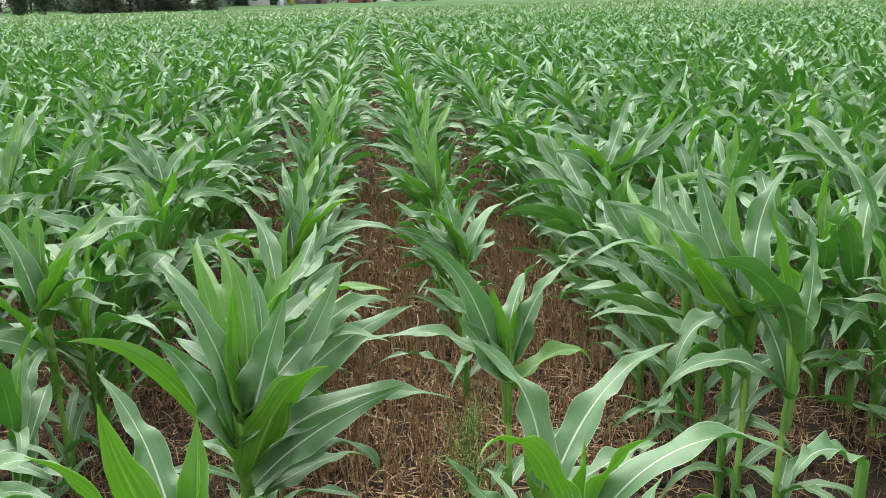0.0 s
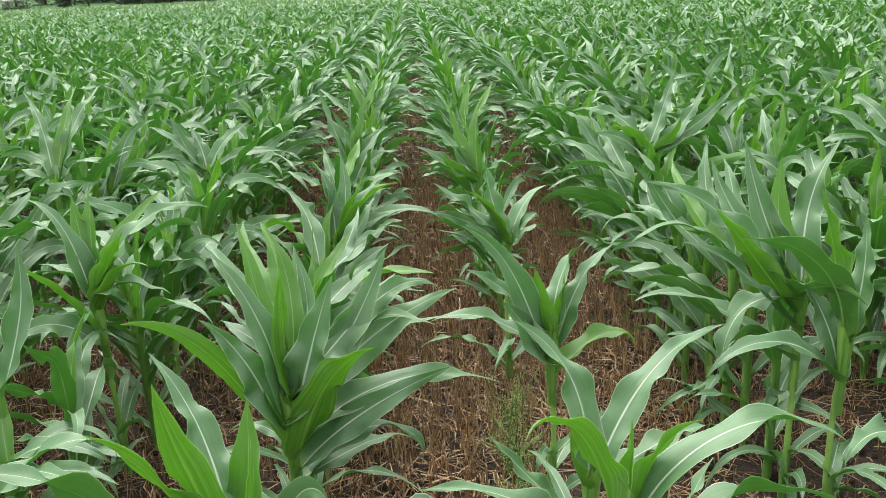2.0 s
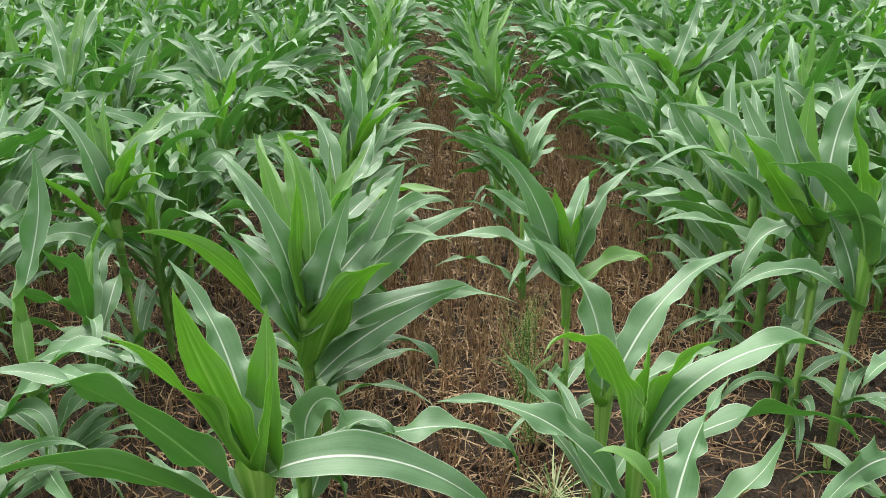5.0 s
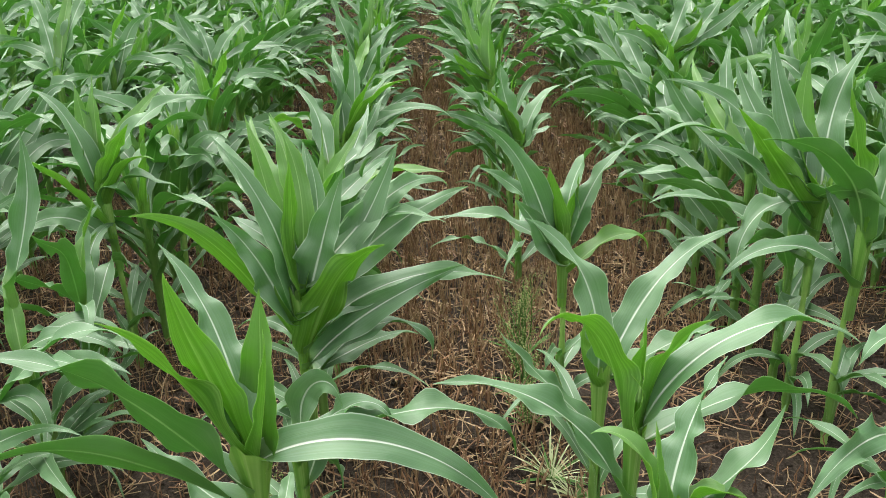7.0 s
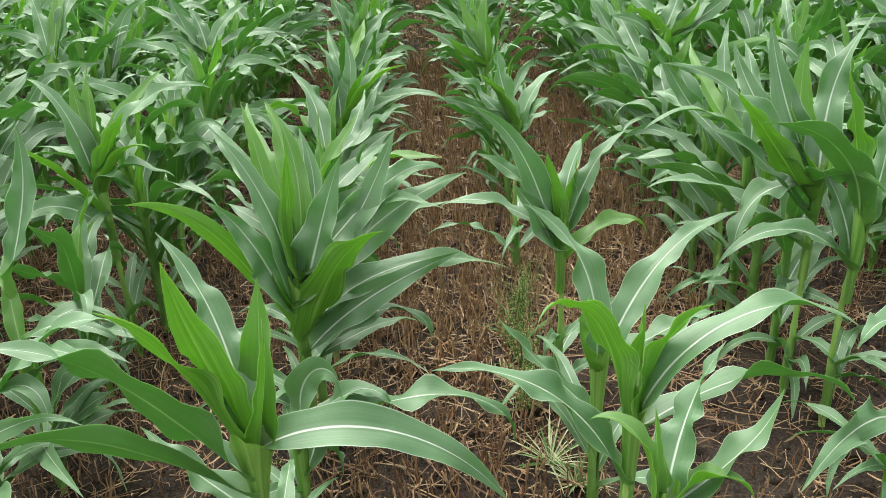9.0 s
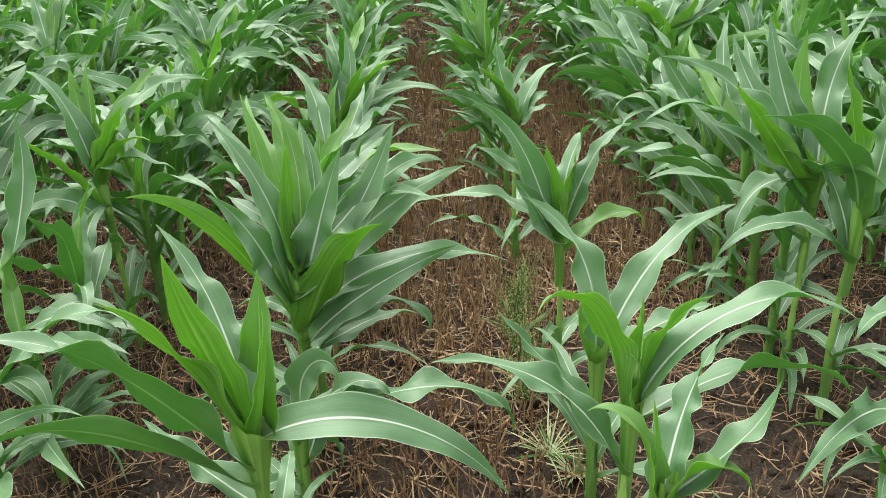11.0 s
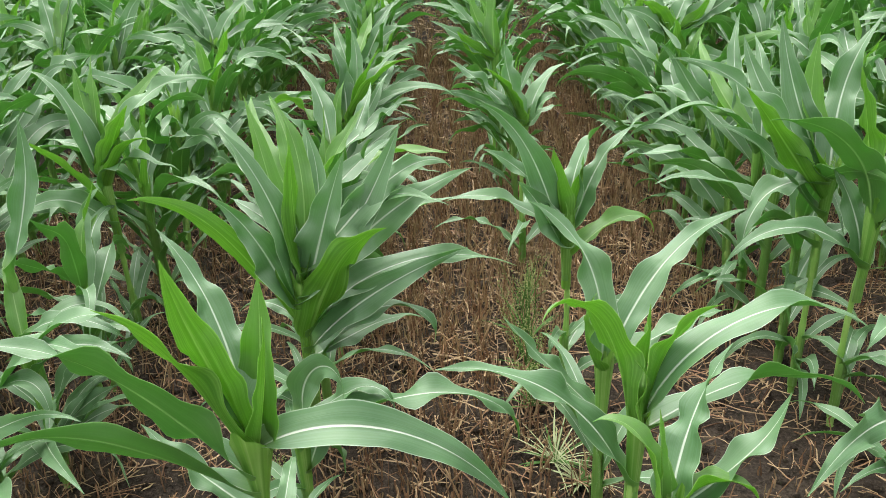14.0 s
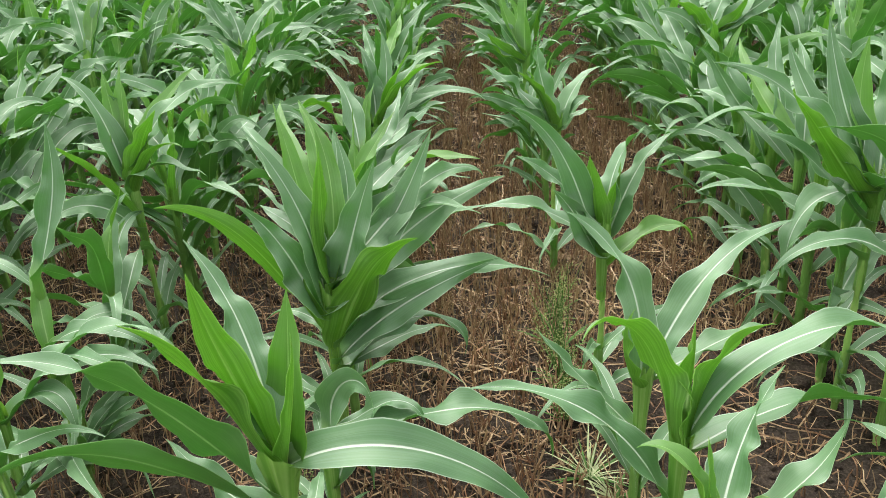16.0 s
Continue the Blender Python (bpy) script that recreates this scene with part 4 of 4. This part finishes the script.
def far_crop():
    """Solid canopy of the field where single plants can no longer be told apart."""
    xs, ys = np.linspace(40, 460, 106), np.r_[np.linspace(128, 190, 32), np.linspace(200, 900, 30)]
    verts = [(x, y, 0.72 + 0.16 * noise.noise((x * 0.9, y * 0.4, 2))) for y in ys for x in xs]
    nx = len(xs)
    faces = [(j * nx + i, j * nx + i + 1, (j + 1) * nx + i + 1, (j + 1) * nx + i) for j in range(len(ys) - 1) for i in range(nx - 1)]
    mat = plain_material("far_canopy", (0.06, 0.14, 0.05), (0.12, 0.21, 0.095), 0.95, 1.6)
    thing("far_crop", "distant green crop canopy at the skyline", "maize field", kind="stuff", data=mesh_from("far_crop", verts, faces, [mat]))


far_crop()


def leaf_cloud(r, centre, radii, count, size, out):
    """Small bent leaves scattered through clumps inside an uneven ellipsoid."""
    clumps = [(np.array([r.gauss(0, 0.42), r.gauss(0, 0.42), r.gauss(0, 0.45)]), r.uniform(0.22, 0.42)) for _ in range(26)]
    for _ in range(count):
        c, spread = clumps[r.randrange(len(clumps))]
        p = (c + np.array([r.gauss(0, 1), r.gauss(0, 1), r.gauss(0, 1)]) * spread * 0.5) * radii + centre
        a, b = r.uniform(0, 6.283), r.uniform(-0.9, 0.9)
        u = np.array([math.cos(a), math.sin(a), b * 0.6]) * size * r.uniform(0.6, 1.4)
        w = np.array([-math.sin(a), math.cos(a), r.uniform(-0.8, 0.8)]) * size * 0.45
        out.append((p - u, p + w, p + u, p - w))


def broadleaf_tree(x, y, height, wide, foot, seed, label):
    r = random.Random(seed)
    z0 = bank_height(x, y)
    root = thing("tree", label, "tree", "trees behind the field", at=pose(x, y, z0))
    lean = (r.gauss(0, 0.3), r.gauss(0, 0.3))
    v, f = tube([(0, 0, -0.2), (lean[0] * 0.2, lean[1] * 0.2, height * 0.25), (lean[0], lean[1], height * 0.7)], [height * 0.022, height * 0.017, height * 0.006], 8)
    trunk = part("trunk", mesh_from("trunk", v, f, [tree_bark]), root)
    for _ in range(7):
        z, a = height * r.uniform(0.18, 0.55), r.uniform(0, 6.283)
        d = Vector((math.cos(a), math.sin(a), r.uniform(0.2, 0.7))) * wide * r.uniform(0.5, 0.9)
        v, f = tube([(0, 0, z), Vector((0, 0, z)) + d * 0.5, Vector((0, 0, z + 0.2)) + d], [height * 0.009, height * 0.006, height * 0.002], 5)
        part("limb", mesh_from("limb", v, f, [tree_bark]), trunk)
    out = []
    leaf_cloud(r, np.array([0, 0, (height + foot) / 2]), np.array([wide, wide, (height - foot) * 0.55]), 1500, 0.30, out)
    leaf_cloud(r, np.array([0, 0, foot + 0.9]), np.array([wide * 0.95, wide * 0.95, 1.4]), 800, 0.21, out)
    quads = np.array(out)
    quads[..., 2] = np.maximum(quads[..., 2], 0.05)
    part("crown", mesh_from("crown", quads.reshape(-1, 3), np.arange(len(quads) * 4).reshape(-1, 4), [tree_leaf], smooth=False), root)


rt = random.Random(31)
TREES = [(-58.5, 129.5, 9, 3.2, 0.2), (-54.6, 136, 8, 1.6, 1.3), (-52.6, 133, 7, 1.2, 1.0), (-49.5, 134, 8, 1.4, 1.2), (-46.0, 140, 8, 2.0, 1.0), (-28.0, 171, 7, 1.6, 0.3), (-26.2, 172, 7, 1.5, 0.3), (-24.6, 171, 7, 1.3, 0.4), (-18.9, 172.5, 7, 1.1, 0.5)]
for k in range(12):
    TREES.append((-44.2 + k * 1.75 + rt.gauss(0, 0.3), 133 + rt.uniform(0, 7), rt.uniform(8, 12), rt.uniform(1.9, 2.8), rt.uniform(0.0, 0.7)))
for k in range(16):
    TREES.append((-66 + k * 3.4, (156 if k < 10 else 184) + rt.uniform(0, 10), rt.uniform(9, 13), rt.uniform(2.6, 3.6), 0.2))
for k in range(9):
    TREES.append((-20 + k * 4.2 + rt.gauss(0, 0.5), 196 + rt.uniform(0, 12), rt.uniform(8, 12), rt.uniform(2.4, 3.4), 0.3))
for k, (x, y, height, wide, foot) in enumerate(TREES):
    broadleaf_tree(x, y, height, wide, foot, 400 + k, "dark green broadleaf tree at the field edge" if y < 150 else "dark broadleaf tree in a distant belt")


def box(lo, hi):
    (a, b, c), (d, e, f) = lo, hi
    v = [(a, b, c), (d, b, c), (d, e, c), (a, e, c), (a, b, f), (d, b, f), (d, e, f), (a, e, f)]
    q = [(0, 3, 2, 1), (4, 5, 6, 7), (0, 1, 5, 4), (1, 2, 6, 5), (2, 3, 7, 6), (3, 0, 4, 7)]
    return np.array(v, float), np.array(q)


def house(x, y, wide, deep, eaves, ridge, wall_mat, roof_mat, label):
    z = bank_height(x, y)
    root = thing("house", label, "house", "houses behind the field", at=pose(x, y, z))
    v, f = box((-wide / 2, 0, -0.3), (wide / 2, deep, eaves))
    part("wall", mesh_from("wall", v, f, [wall_mat], smooth=False), root)
    h, o = wide / 2 + 0.4, 0.4
    v = [(-h, -o, eaves - 0.15), (h, -o, eaves - 0.15), (h, deep / 2, ridge), (-h, deep / 2, ridge), (-h, deep + o, eaves - 0.15), (h, deep + o, eaves - 0.15)]
    v += [(a, b, c + 0.18) for a, b, c in v]
    q = [(6, 7, 8, 9), (9, 8, 11, 10), (0, 3, 2, 1), (3, 4, 5, 2), (0, 1, 7, 6), (4, 10, 11, 5), (0, 6, 9, 3), (3, 9, 10, 4), (1, 2, 8, 7), (2, 5, 11, 8)]
    part("roof", mesh_from("roof", v, q, [roof_mat], smooth=False), root)
    n = max(2, int(wide / 2.6))
    for k in range(n):
        cx = -wide / 2 + wide * (k + 0.5) / n
        tall = (0.0, 2.1) if k == n // 2 else (0.9, 2.2)
        v, f = box((cx - 0.5, -0.05, tall[0]), (cx + 0.5, 0.03, tall[1]))
        p = part("door" if k == n // 2 else "window", mesh_from("opening", v, f, [pane_dark], smooth=False), root)
        v, f = box((cx - 0.6, -0.12, tall[0] - 0.1), (cx + 0.6, -0.02, tall[0]))
        part("sill", mesh_from("sill", v, f, [wall_white], smooth=False), p)


house(-21.8, 176, 7, 7, 3.0, 5.5, wall_white, roof_grey, "white rendered house among dark trees")
house(-12.4, 178, 6.2, 8, 1.9, 5.2, roof_grey, roof_grey, "low house with a broad grey tiled roof")
house(-2.6, 190, 5, 7, 2.6, 4.8, wall_red, wall_red, "red brick house with red tiled roof")


def shrub(x, y, size, seed):
    r = random.Random(seed)
    root = thing("shrub", "rounded yellow-green garden shrub", "shrub", at=pose(x, y, bank_height(x, y)))
    v, f = tube([(0, 0, -0.1), (0, 0, size)], [0.06, 0.02], 6)
    part("stem", mesh_from("stem", v, f, [tree_bark]), root)
    out = []
    leaf_cloud(r, np.array([0, 0, size * 0.7]), np.array([size * 0.8, size * 0.8, size * 0.7]), 900, 0.12, out)
    quads = np.array(out)
    quads[..., 2] = np.maximum(quads[..., 2], 0.03)
    part("leaves", mesh_from("leaves", quads.reshape(-1, 3), np.arange(len(quads) * 4).reshape(-1, 4), [yellow_leaf], smooth=False), root)


shrub(-15.7, 168, 1.5, 3)


def shed(x, y):
    root = thing("garden_shed", "small pale blue garden shed on grass", "shed", at=pose(x, y, bank_height(x, y)))
    v, f = box((-0.8, 0, -0.2), (0.8, 1.6, 2.0))
    part("wall", mesh_from("wall", v, f, [blue_paint], smooth=False), root)
    v, f = box((-1.0, -0.2, 2.0), (1.0, 1.8, 2.12))
    part("roof", mesh_from("roof", v, f, [roof_grey], smooth=False), root)
    v, f = box((-0.35, -0.04, 0.0), (0.35, 0.02, 1.8))
    part("door", mesh_from("door", v, f, [wall_white], smooth=False), root)


shed(-17.2, 168)
